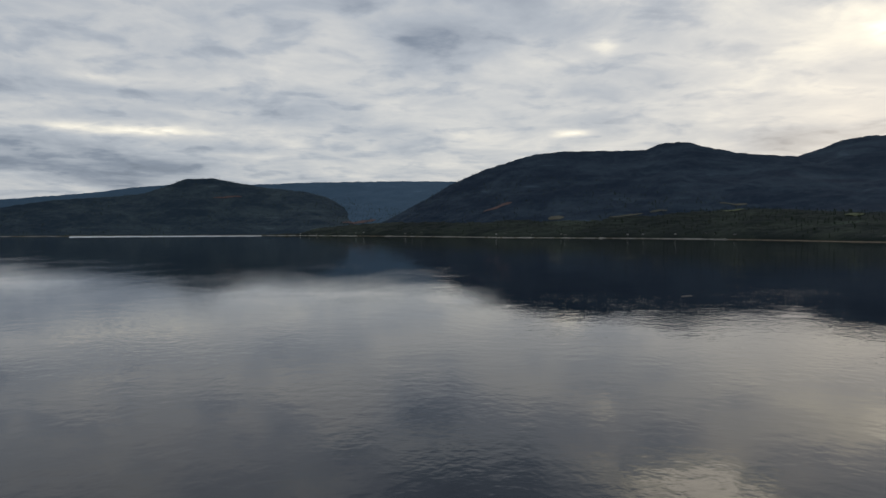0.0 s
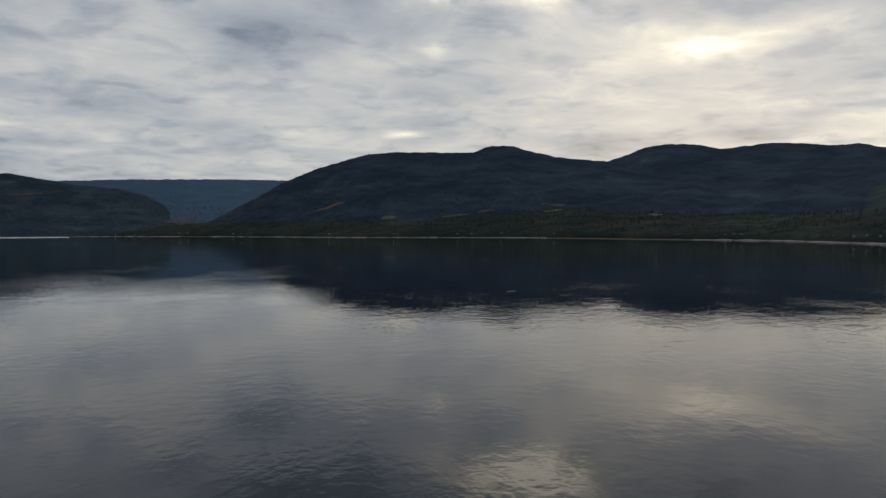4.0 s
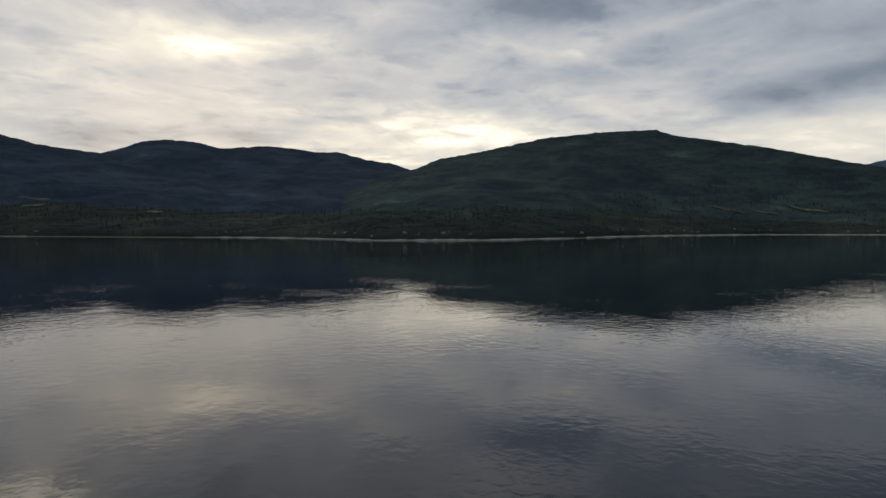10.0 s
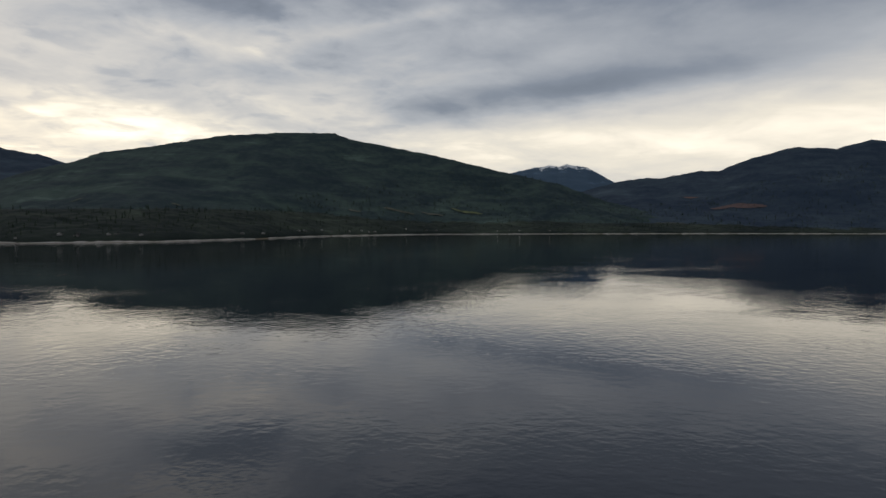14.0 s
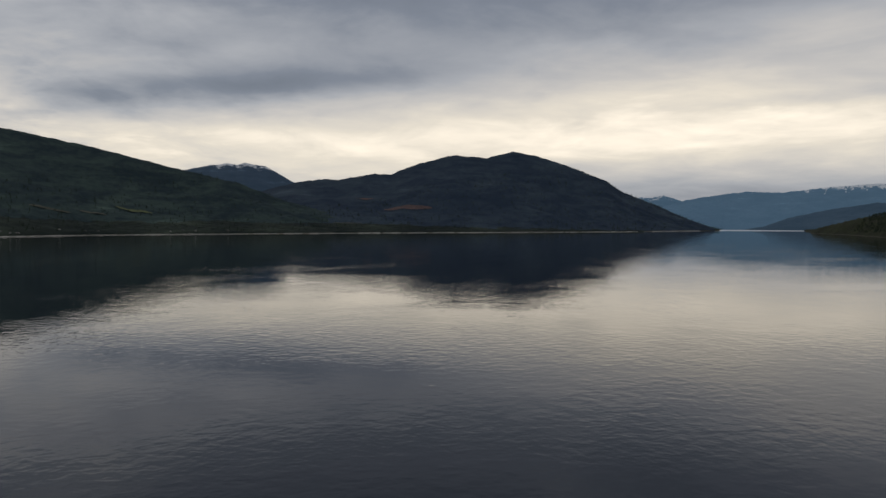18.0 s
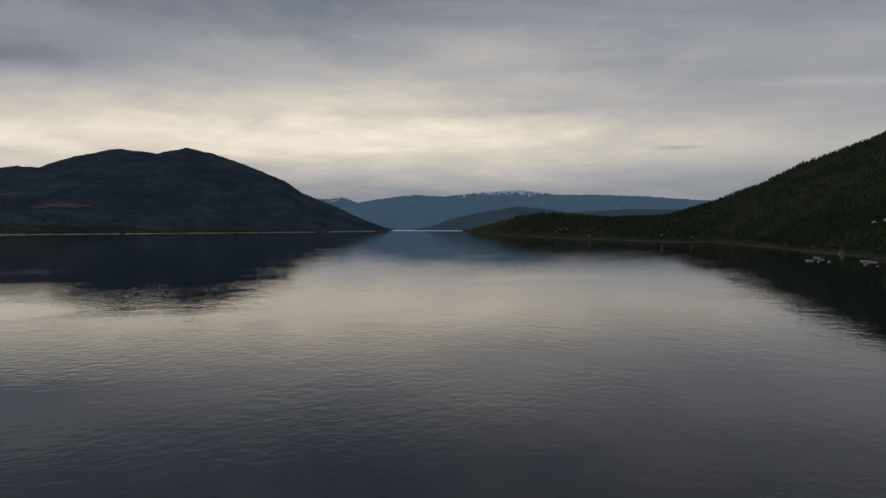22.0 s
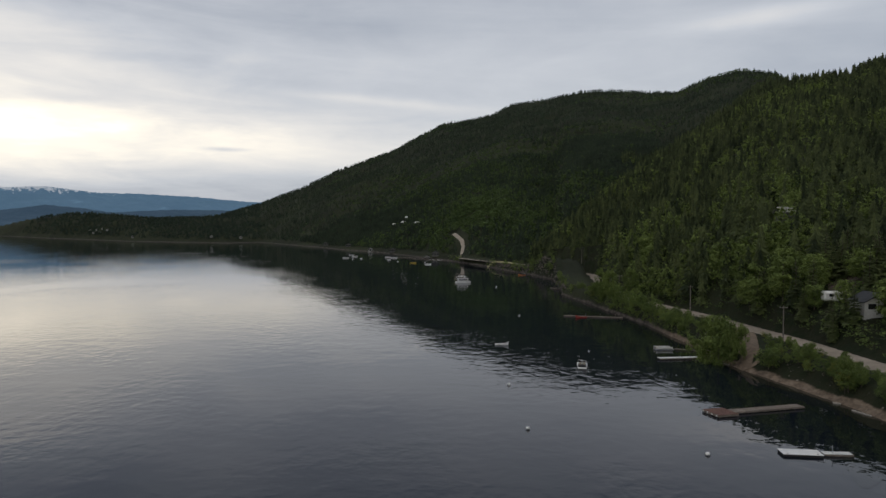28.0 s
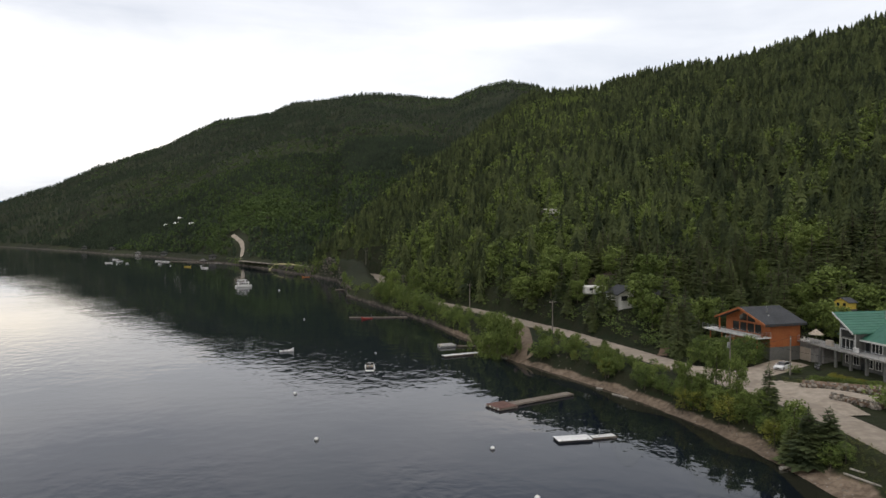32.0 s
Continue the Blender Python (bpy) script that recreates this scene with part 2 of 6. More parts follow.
def water_build(gr, bsdf, bed=(0.006, 0.009, 0.015, 1), rough=0.006):
    p = gr.node("ShaderNodeTexCoord").outputs["Object"]
    # cat's paws: calm and ruffled stretches, a few tens of metres across
    patch = gr.rng(gr.noise(gr.vm("MULTIPLY", p, (1.0, 0.8, 1.0)), 0.016, 4.0, 0.6, 0.4), 0.38, 0.62, 0.35, 1.0)
    waves = gr.noise(gr.vm("MULTIPLY", p, (0.8, 1.1, 1.0)), 0.10, 1.0, 0.5, 0.3)
    ripple = gr.noise(gr.vm("MULTIPLY", p, (1.1, 0.9, 1.0)), 0.36, 1.8, 0.5, 0.3)
    fine = gr.noise(gr.vm("MULTIPLY", p, (0.9, 1.1, 1.0)), 1.0, 1.2, 0.5, 0.3)
    h = gr.m("ADD", gr.m("MULTIPLY", waves, 0.034), gr.m("MULTIPLY", gr.m("MULTIPLY", fine, patch), 0.013))
    h = gr.m("ADD", h, gr.m("MULTIPLY", gr.m("MULTIPLY", ripple, patch), 0.058))
    bsdf.inputs["Base Color"].default_value = bed
    bsdf.inputs["Roughness"].default_value = rough
    bsdf.inputs["IOR"].default_value = 1.333
    bump(gr, bsdf, h, 1.0)


WATER = material("lake_water", water_build)
SHELF_WATER = material("water_over_the_shelf", lambda gr, bsdf: water_build(gr, bsdf, (0.007, 0.010, 0.012, 1)))
SHALLOW_WATER = material("shallow_water_over_gravel", lambda gr, bsdf: water_build(gr, bsdf, (0.020, 0.021, 0.015, 1)))
# sky reflection of ruffled water put in as a near-white base colour
SKY_SHEEN = mottled("painted_sky_sheen", (0.55, 0.60, 0.64), (0.78, 0.80, 0.82), 0.02, 0.5)


def land_build(gr, bsdf):
    p = gr.node("ShaderNodeTexCoord").outputs["Object"]
    z = gr.split(p)[2]
    n1 = gr.noise(p, 0.35, 6.0)
    n2 = gr.noise(p, 0.012, 6.0, 0.6)
    forest = gr.mix(gr.rng(n2, 0.35, 0.68), (0.013, 0.020, 0.009, 1), (0.030, 0.040, 0.016, 1))
    forest = gr.mix(gr.rng(n1, 0.3, 0.75), gr.mix(0.5, forest, (0.030, 0.026, 0.018, 1)), forest)
    gravel = gr.mix(gr.rng(gr.noise(p, 0.9, 8.0, 0.65), 0.3, 0.75), (0.105, 0.079, 0.058, 1), (0.25, 0.195, 0.148, 1))
    wet_rock = gr.mix(gr.rng(gr.noise(p, 0.35, 6.0, 0.7), 0.35, 0.7), (0.030, 0.027, 0.024, 1), (0.115, 0.095, 0.082, 1))
    gravel = gr.mix(gr.rng(gr.split(p)[1], -235.0, -205.0), wet_rock, gravel)
    shore = gr.rng(gr.m("ADD", z, gr.m("MULTIPLY", gr.m("SUBTRACT", gr.noise(p, 0.16, 5.0, 0.6), 0.5), 2.2)), 0.75, 1.25)
    gr.put(bsdf.inputs["Base Color"], gr.mix(shore, gravel, forest))
    bsdf.inputs["Roughness"].default_value = 0.9
    bsdf.inputs["Specular IOR Level"].default_value = 0.1
    bump(gr, bsdf, n1, 0.6)


LAND = material("forest_ground", land_build)


def hillside(name, dark, pale, snow=None, haze_glow=0.0):
    """Closed forest seen from afar, haze in its tones: stands of different age, gullies, old cuts, and old snow above a
    height.
    """
    def build(gr, bsdf):
        p = gr.node("ShaderNodeTexCoord").outputs["Object"]
        n1 = gr.noise(p, 0.05, 6.0, 0.68)
        n2 = gr.noise(gr.vm("MULTIPLY", p, (1, 1, 2.5)), 0.0045, 6.0, 0.62, 0.8)
        band = gr.noise(gr.vm("MULTIPLY", p, (0.6, 0.6, 4.0)), 0.008, 4.0, 0.6, 0.5)
        f = total_of(gr, gr.m("MULTIPLY", n1, 0.20), gr.m("MULTIPLY", n2, 0.48), gr.m("MULTIPLY", band, 0.26))
        c = gr.mix(gr.rng(f, 0.38, 0.62), rgba(dark), rgba(pale))
        old_cut = gr.m("MULTIPLY", gr.rng(band, 0.60, 0.68), gr.rng(n2, 0.50, 0.58))
        c = gr.mix(gr.m("MULTIPLY", old_cut, 0.55), c, rgba([1.5 * v + 0.008 for v in pale]))
        if snow:
            z = gr.split(p)[2]
            edge = gr.m("ADD", z, gr.m("MULTIPLY", gr.m("SUBTRACT", gr.noise(gr.vm("MULTIPLY", p, (1, 1, 0.5)), 0.024, 6.0, 0.75), 0.5), 190.0))
            c = gr.mix(gr.rng(edge, snow, snow + 8.0), c, (0.55, 0.58, 0.62, 1))
        gr.put(bsdf.inputs["Base Color"], c)
        bsdf.inputs["Roughness"].default_value = 0.9
        bsdf.inputs["Specular IOR Level"].default_value = 0.1
        # haze light over the farthest ranges, added as emission
        if haze_glow:
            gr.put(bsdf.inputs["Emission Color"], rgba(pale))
            bsdf.inputs["Emission Strength"].default_value = haze_glow
        bump(gr, bsdf, n1, 1.6)
    return material(name, build)


# haze of distance is put into the bluish base colours of these slopes
HAZE_BLUE = hillside("haze_blue_slopes", (0.013, 0.025, 0.045), (0.037, 0.058, 0.082))
BENCH_FOREST = hillside("dark_shore_forest", (0.011, 0.017, 0.016), (0.034, 0.045, 0.034))
HAZE_GREEN = hillside("haze_green_slopes", (0.016, 0.029, 0.036), (0.050, 0.076, 0.066))
HAZE_DOME = hillside("haze_dome_slopes", (0.017, 0.030, 0.052), (0.042, 0.062, 0.082))
FAR_WEST = hillside("distant_plateau", (0.042, 0.078, 0.120), (0.055, 0.095, 0.145), haze_glow=0.08)
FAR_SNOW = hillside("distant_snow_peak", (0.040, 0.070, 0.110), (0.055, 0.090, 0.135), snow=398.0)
FAR_EAST = hillside("distant_range", (0.085, 0.158, 0.238), (0.106, 0.188, 0.272), snow=249.0, haze_glow=0.14)
FAR_PEAK = hillside("distant_white_peak", (0.085, 0.158, 0.238), (0.106, 0.188, 0.272), snow=212.0, haze_glow=0.14)
MID_EAST = hillside("distant_hill", (0.045, 0.082, 0.125), (0.060, 0.100, 0.145), haze_glow=0.08)
WEST_HILL = hillside("west_hill_haze", (0.020, 0.036, 0.054), (0.050, 0.072, 0.084))
PALE_SAND = mottled("pale_sand", (0.20, 0.19, 0.175), (0.40, 0.38, 0.35), 0.15, 0.9)
MEADOW = mottled("meadow", (0.055, 0.072, 0.030), (0.10, 0.115, 0.052), 0.03, 0.9)
STUBBLE = mottled("pale_field", (0.055, 0.058, 0.042), (0.10, 0.098, 0.075), 0.03, 0.9)
CUTBLOCK = mottled("reddish_cutblock", (0.075, 0.050, 0.050), (0.14, 0.088, 0.080), 0.03, 0.9)
SAND_TRACK = mottled("brown_sand_track", (0.105, 0.078, 0.056), (0.20, 0.155, 0.115), 0.9, 0.95, 0.03)
GRAVEL_ROAD = mottled("pale_gravel_road", (0.22, 0.185, 0.148), (0.38, 0.328, 0.27), 0.7, 0.95, 0.02)
CONIFER = foliage("conifer_needles", (0.021, 0.031, 0.014), (0.126, 0.153, 0.056))
BROADLEAF = foliage("broadleaf_leaves", (0.052, 0.080, 0.019), (0.168, 0.218, 0.058))
ALDER = foliage("alder_leaves", (0.036, 0.060, 0.018), (0.130, 0.180, 0.048))
WILLOW = foliage("willow_leaves", (0.090, 0.105, 0.016), (0.190, 0.195, 0.040))
# long hillside: darker copies of the near foliage, haze tint put into the needles
CONIFER_FAR = foliage("hazy_hillside_needles", (0.008, 0.014, 0.011), (0.036, 0.052, 0.030), patch=0.02, crown=0.11)
BROAD_FAR = foliage("hillside_leaves", (0.026, 0.046, 0.015), (0.082, 0.124, 0.038), patch=0.02, crown=0.12)
FARTREES = foliage("far_forest", (0.010, 0.017, 0.016), (0.030, 0.044, 0.026), 0.02)
BARK = mottled("bark", (0.05, 0.04, 0.03), (0.13, 0.11, 0.09), 6.0, 0.9, 0.02)
WHITE = mottled("white_gelcoat", (0.62, 0.62, 0.61), (0.80, 0.80, 0.79), 1.5, 0.35)
DECK_WOOD = mottled("weathered_boards", (0.13, 0.105, 0.085), (0.25, 0.215, 0.18), 5.0, 0.85, 0.01)
CEDAR = mottled("orange_cedar", (0.28, 0.085, 0.03), (0.42, 0.15, 0.055), 4.0, 0.6, 0.01)
SLATE = mottled("dark_shingle", (0.028, 0.030, 0.034), (0.060, 0.063, 0.068), 3.0, 0.8, 0.01)
GREEN_METAL = mottled("green_metal_roof", (0.035, 0.12, 0.085), (0.055, 0.17, 0.12), 1.0, 0.45)
GREY_SIDING = mottled("grey_siding", (0.085, 0.085, 0.08), (0.14, 0.14, 0.13), 2.0, 0.75)
TRIM_WHITE = mottled("white_trim", (0.52, 0.52, 0.50), (0.68, 0.68, 0.66), 2.0, 0.5)
CONCRETE = mottled("concrete", (0.20, 0.195, 0.185), (0.34, 0.33, 0.31), 1.2, 0.9, 0.01)
STEEL = mottled("galvanised_steel", (0.30, 0.31, 0.32), (0.45, 0.46, 0.47), 3.0, 0.4, 0.0, 0.8)
BLACK = mottled("black_rubber", (0.012, 0.012, 0.012), (0.03, 0.03, 0.03), 4.0, 0.6)
POLE_WOOD = mottled("grey_pole_wood", (0.13, 0.115, 0.10), (0.24, 0.215, 0.19), 3.0, 0.9, 0.01, stretch=(1, 1, 0.1))
RED_DECK = mottled("red_brown_boards", (0.095, 0.050, 0.040), (0.17, 0.088, 0.066), 3.0, 0.75, 0.01)
STONE = mottled("grey_tan_stone", (0.10, 0.088, 0.075), (0.28, 0.25, 0.21), 1.5, 0.9, 0.05, spread=0.7)
DRIFTWOOD = mottled("bleached_driftwood", (0.26, 0.24, 0.21), (0.44, 0.41, 0.36), 3.0, 0.85, 0.02, stretch=(0.2, 1, 1))
YELLOW = mottled("yellow_paint", (0.42, 0.31, 0.05), (0.58, 0.44, 0.09), 2.0, 0.6)
BARRIER = mottled("faded_yellow_concrete", (0.40, 0.36, 0.18), (0.58, 0.53, 0.30), 2.0, 0.8)
RED = mottled("red_paint", (0.26, 0.035, 0.025), (0.38, 0.06, 0.04), 2.0, 0.4)
ORANGE = mottled("orange_plastic", (0.42, 0.15, 0.04), (0.55, 0.22, 0.07), 2.0, 0.45)
CANVAS = mottled("beige_canvas", (0.33, 0.28, 0.22), (0.46, 0.40, 0.33), 3.0, 0.9)
CAR_WHITE = mottled("white_car_paint", (0.68, 0.69, 0.70), (0.78, 0.79, 0.80), 0.6, 0.2, spec=0.5)
DIRT = mottled("bare_brown_earth", (0.085, 0.055, 0.038), (0.17, 0.115, 0.08), 0.9, 0.95, 0.05)
DARK_EARTH = mottled("dark_stony_earth", (0.045, 0.032, 0.028), (0.105, 0.078, 0.068), 0.9, 0.95, 0.08)
GRASS = mottled("rough_grass", (0.060, 0.075, 0.020), (0.15, 0.15, 0.05), 1.2, 0.9, 0.06)
GOLD_COVER = foliage("golden_ground_cover", (0.13, 0.13, 0.02), (0.26, 0.24, 0.04), 2.0)


def glass_build(gr, bsdf):
    p = gr.node("ShaderNodeTexCoord").outputs["Object"]
    gr.put(bsdf.inputs["Base Color"], gr.mix(gr.noise(p, 0.8, 3.0), (0.012, 0.014, 0.016, 1), (0.035, 0.036, 0.036, 1)))
    bsdf.inputs["Roughness"].default_value = 0.06


GLASS = material("dark_window_glass", glass_build)


# ---- terrain ----
def lattice(ix, iy, seed):
    h = (ix * 374761393 + iy * 668265263 + seed * 1442695041) & 0x7FFFFFFF
    h = ((h ^ (h >> 13)) * 1274126177) & 0x7FFFFFFF
    return ((h ^ (h >> 16)) & 0xFFFF) / 65535.0


def value_noise(x, y, seed=0):
    ix, iy = np.floor(x).astype(np.int64), np.floor(y).astype(np.int64)
    fx, fy = x - ix, y - iy
    fx, fy = fx * fx * (3 - 2 * fx), fy * fy * (3 - 2 * fy)
    a, b = lattice(ix, iy, seed), lattice(ix + 1, iy, seed)
    c, d = lattice(ix, iy + 1, seed), lattice(ix + 1, iy + 1, seed)
    return (a * (1 - fx) + b * fx) * (1 - fy) + (c * (1 - fx) + d * fx) * fy - 0.5


def fbm(x, y, size, octaves=4, seed=0):
    s, amp = 0.0, 1.0
    for o in range(octaves):
        s = s + amp * value_noise(x / size, y / size, seed + o)
        size, amp = size * 0.5, amp * 0.5
    return s


def smooth01(u):
    u = np.clip(u, 0, 1)
    return u * u * (3 - 2 * u)


# distance of the waterline from the viewpoint, by heading
SHORE = np.array([(-36, 4200), (-14, 3750), (5, 2525), (20, 2200), (30, 1850), (38, 1700), (47, 1350), (56, 1360), (63, 1560), (69, 1910),
                  (77, 2200), (91, 2400), (109, 2730), (118, 3050), (125.2, 3780), (125.8, 5200), (130.9, 5200), (131.3, 2960), (136, 2090), (141, 1630),
                  (148, 1407), (150.4, 1473), (153.8, 1189), (156.7, 996), (161.4, 810), (165, 674), (170.2, 513), (174.2, 430), (174.9, 330), (178.8, 265),
                  (183.4, 212), (188, 170), (192.6, 151), (199.2, 129), (204.6, 114), (208.4, 103.3), (212.1, 94), (235, 66), (270, 55), (300, 120), (315, 600), (324, 4200)])


def shore_at(az):
    return np.interp((az + 36) % 360 - 36, SHORE[:, 0], SHORE[:, 1])


# mountains: heading and height angle of the crest (degrees), distance of the crest, where the foot lies (times the shore's distance), steepness, roughness
RIDGES = {
    "west_hill": ([(-36, 1.0), (-32, 1.6), (-28.9, 2.15), (-25, 2.45), (-23, 2.72), (-21.4, 3.3), (-20, 3.87), (-18, 3.95), (-15.9, 3.55), (-13.7, 3.22), (-11, 2.98), (-9.3, 2.54), (-7.5, 1.45), (-6, 0.3), (-4, -1)],
                  [(-36, 4550), (-4, 4300)], 1.01, 1.3, 14),
    "back_plateau": ([(-40, 1.5), (-32, 2.13), (-27, 2.65), (-23.3, 3.2), (-21, 3.41), (-15, 3.52), (-10, 3.75), (-4, 3.87), (0.3, 3.83), (6, 3.6), (10, 1)],
                     [(-40, 4830), (10, 4830)], 1.06, 1.5, 10),
    "long_mountain": ([(-7, -0.5), (-3.2, 1.45), (-1.1, 2.55), (0.8, 3.69), (3.5, 4.81), (7.2, 5.9), (9.9, 6.12), (16, 6.08), (17.2, 6.56), (18.9, 6.62), (20.5, 6.17), (22.5, 5.66), (26, 5.17), (30, 4), (36, 1)],
                      [(-8, 3500), (36, 3500)], 1.01, 1.7, 22),
    "double_peak": ([(18, 3), (21.5, 5.3), (25, 5.34), (26.6, 5.19), (27.8, 5.53), (29.5, 6.18), (31.2, 6.37), (33.3, 6.25), (35.1, 5.81), (38.6, 6.14), (40.9, 5.94), (42.7, 5.69), (44.1, 5.78), (46.4, 5.15), (48.2, 4.92), (49.4, 4.56), (53, 3), (58, 1)],
                    [(18, 3900), (58, 3900)], 1.02, 1.9, 22),
    "broad_mountain": ([(40, 0.6), (44, 2.2), (47.3, 3.65), (50.5, 4.55), (52.1, 5.22), (56.4, 5.97), (60.8, 6.84), (65, 7.21), (69.4, 7.25), (70.6, 6.78), (73.7, 6.27), (78, 5.42), (82.6, 4.31), (87.6, 3.17), (91, 1.88), (95, 0.8), (99, -0.2)],
                       [(40, 2900), (70, 3100), (99, 3100)], 1.01, 1.75, 22),
    "snow_mountain": ([(78, 2), (82.6, 3.93), (85.5, 4.56), (86.2, 4.62), (86.9, 4.72), (87.4, 4.6), (88, 4.8), (89.7, 4.53), (91.4, 3.54), (92.3, 3.11), (96, 1)],
                      [(78, 4700), (96, 4700)], 1.4, 1.3, 30),
    "dome_mountain": ([(86, 1.2), (89.7, 2.76), (92.3, 3.38), (94.1, 3.62), (95.4, 3.59), (98.2, 4.07), (99.5, 4.03), (101.8, 4.91), (104.6, 5.6), (107.3, 5.36), (109.4, 5.85), (111.4, 5.47), (113.7, 4.72), (116.8, 3.47), (118.1, 2.56), (120.3, 1.66), (122.4, 0.68), (125.2, -0.44)],
                      [(86, 3900), (125.2, 3900)], 1.005, 1.5, 18),
    "far_range": ([(115, 0.9), (119.4, 1.2), (121.5, 1.45), (122.9, 1.88), (125.2, 2.25), (127.2, 2.46), (129.6, 2.34), (133, 2.7), (135.6, 2.87), (138.7, 2.46), (141.8, 2.44), (145.5, 2.29), (149.2, 1.98), (153, 1.85), (160, 1.2)],
                  [(115, 4850), (160, 4850)], 0.0, 1.0, 16),
    "far_peak": ([(115.5, 1.4), (118.4, 1.9), (119.6, 2.12), (120.3, 2.04), (121.2, 2.26), (122.0, 2.02), (123.5, 1.4)],
                 [(115.5, 4980), (123.5, 4980)], 0.0, 1.0, 16),
    "mid_range": ([(127, -0.4), (128.4, -0.15), (130, 0.47), (132.6, 1.06), (135.6, 1.53), (137.8, 1.32), (140, 1.02), (143.7, 1.27), (147.3, 1.28), (152, 1.1), (158, 0.6)],
                  [(127, 4560), (158, 4400)], 0.0, 1.0, 9),
    "bench": ([(-14, -0.4), (-10, 0.1), (-6, 0.45), (0, 0.75), (10, 0.9), (18, 1.2), (24, 1.45), (30, 1.1), (40, 0.85), (48, 1.05), (58, 1.2), (66, 1.0), (74, 0.7), (82, 0.4), (92, 0.1), (100, 0.0), (112, -0.2), (120, -0.45)],
              [(-14, 3950), (-10, 3700), (5, 2950), (20, 2700), (30, 2350), (38, 2150), (47, 1800), (56, 1800), (63, 1980), (69, 2300), (77, 2550), (91, 2720), (109, 3000), (120, 3300)], 1.005, 0.8, 6),
    "headland": ([(131.2, -0.6), (132.1, -0.15), (134.7, 0.58), (137.3, 0.88), (140, 0.78), (142.8, 0.56), (144.6, 0.62), (147.3, 0.75), (150.6, 0.4), (156, -0.6)],
                 [(131.2, 3080), (136, 2350), (141, 1950), (156, 1700)], 1.01, 1.0, 8),
    "long_slope": ([(144.6, -0.2), (147.3, 0.8), (150.6, 1.78), (153.8, 3.06), (156.5, 4.41), (158.7, 5.28), (161, 6.16), (162.6, 7.04), (165.2, 8.28), (169, 8.98), (170.8, 9.86), (173.9, 10.22), (176.2, 10.62), (179, 10.66), (181.6, 10.38), (183.5, 10.36), (185.8, 11.29), (188, 11.6), (190.3, 11.24), (192, 9.94), (205, 7)],
                   [(144, 2000), (153, 2100), (165, 2300), (190, 1750), (205, 1500)], [(168, 1.06), (184, 2.4)], 1.05, 14),
    "near_slope": ([(172, -3), (174.3, -1.2), (178.9, 2.6), (183.5, 6.0), (187, 8.4), (189, 9.9), (190.4, 10.6), (191, 10.74), (193, 10.72), (195.2, 10.62), (196.9, 10.75), (201.1, 11.5), (205, 11.8), (209, 12.4), (211.8, 12.8), (214.8, 13.6), (225, 14.4), (270, 14), (300, 9), (318, 2)],
                   [(172, 480), (180, 640), (185, 780), (190, 860), (195, 820), (200, 760), (210, 700), (225, 640), (300, 600), (318, 900)], [(178, 1.27), (190, 1.22), (197, 1.22), (203, 1.5), (212, 1.85), (225, 2.0)], 1.0, 9),
}
EYE_Z = 32.0
ROAD_Z = 4.0
ROAD = [(146, -612), (111, -560), (89, -543), (46, -464), (20, -421), (9, -328), (-3, -275), (-15, -251), (-25, -230), (-34, -204), (-40.5, -188),
        (-46, -168), (-50, -152), (-54, -140), (-57, -127), (-60, -117), (-62, -108), (-62.5, -96), (-62, -86), (-61, -70), (-60, -40)]
ROAD = [Vector(p) for p in ROAD]
ROAD_AZ = [math.degrees(math.atan2(p.x, p.y)) % 360 for p in ROAD]
ROAD_R = [p.length for p in ROAD]
PADS = [(-87, -125, 5.2, 11.0), (-78, -147, 7.4, 8.0), (-73, -133.5, 4.4, 4.5), (-68, -132, 4.2, 2.0), (-76, -112, 4.7, 8.0), (-78.6, -139.2, 4.5, 2.6)]


def line_distance(x, y, line):
    best = np.full(x.shape, 1e9)
    for a, b in zip(line, line[1:]):
        d = b - a
        u = np.clip(((x - a.x) * d.x + (y - a.y) * d.y) / d.length_squared, 0, 1)
        best = np.minimum(best, np.hypot(x - a.x - u * d.x, y - a.y - u * d.y))
    return best


NEAR_LAND = ("headland", "long_slope", "near_slope")


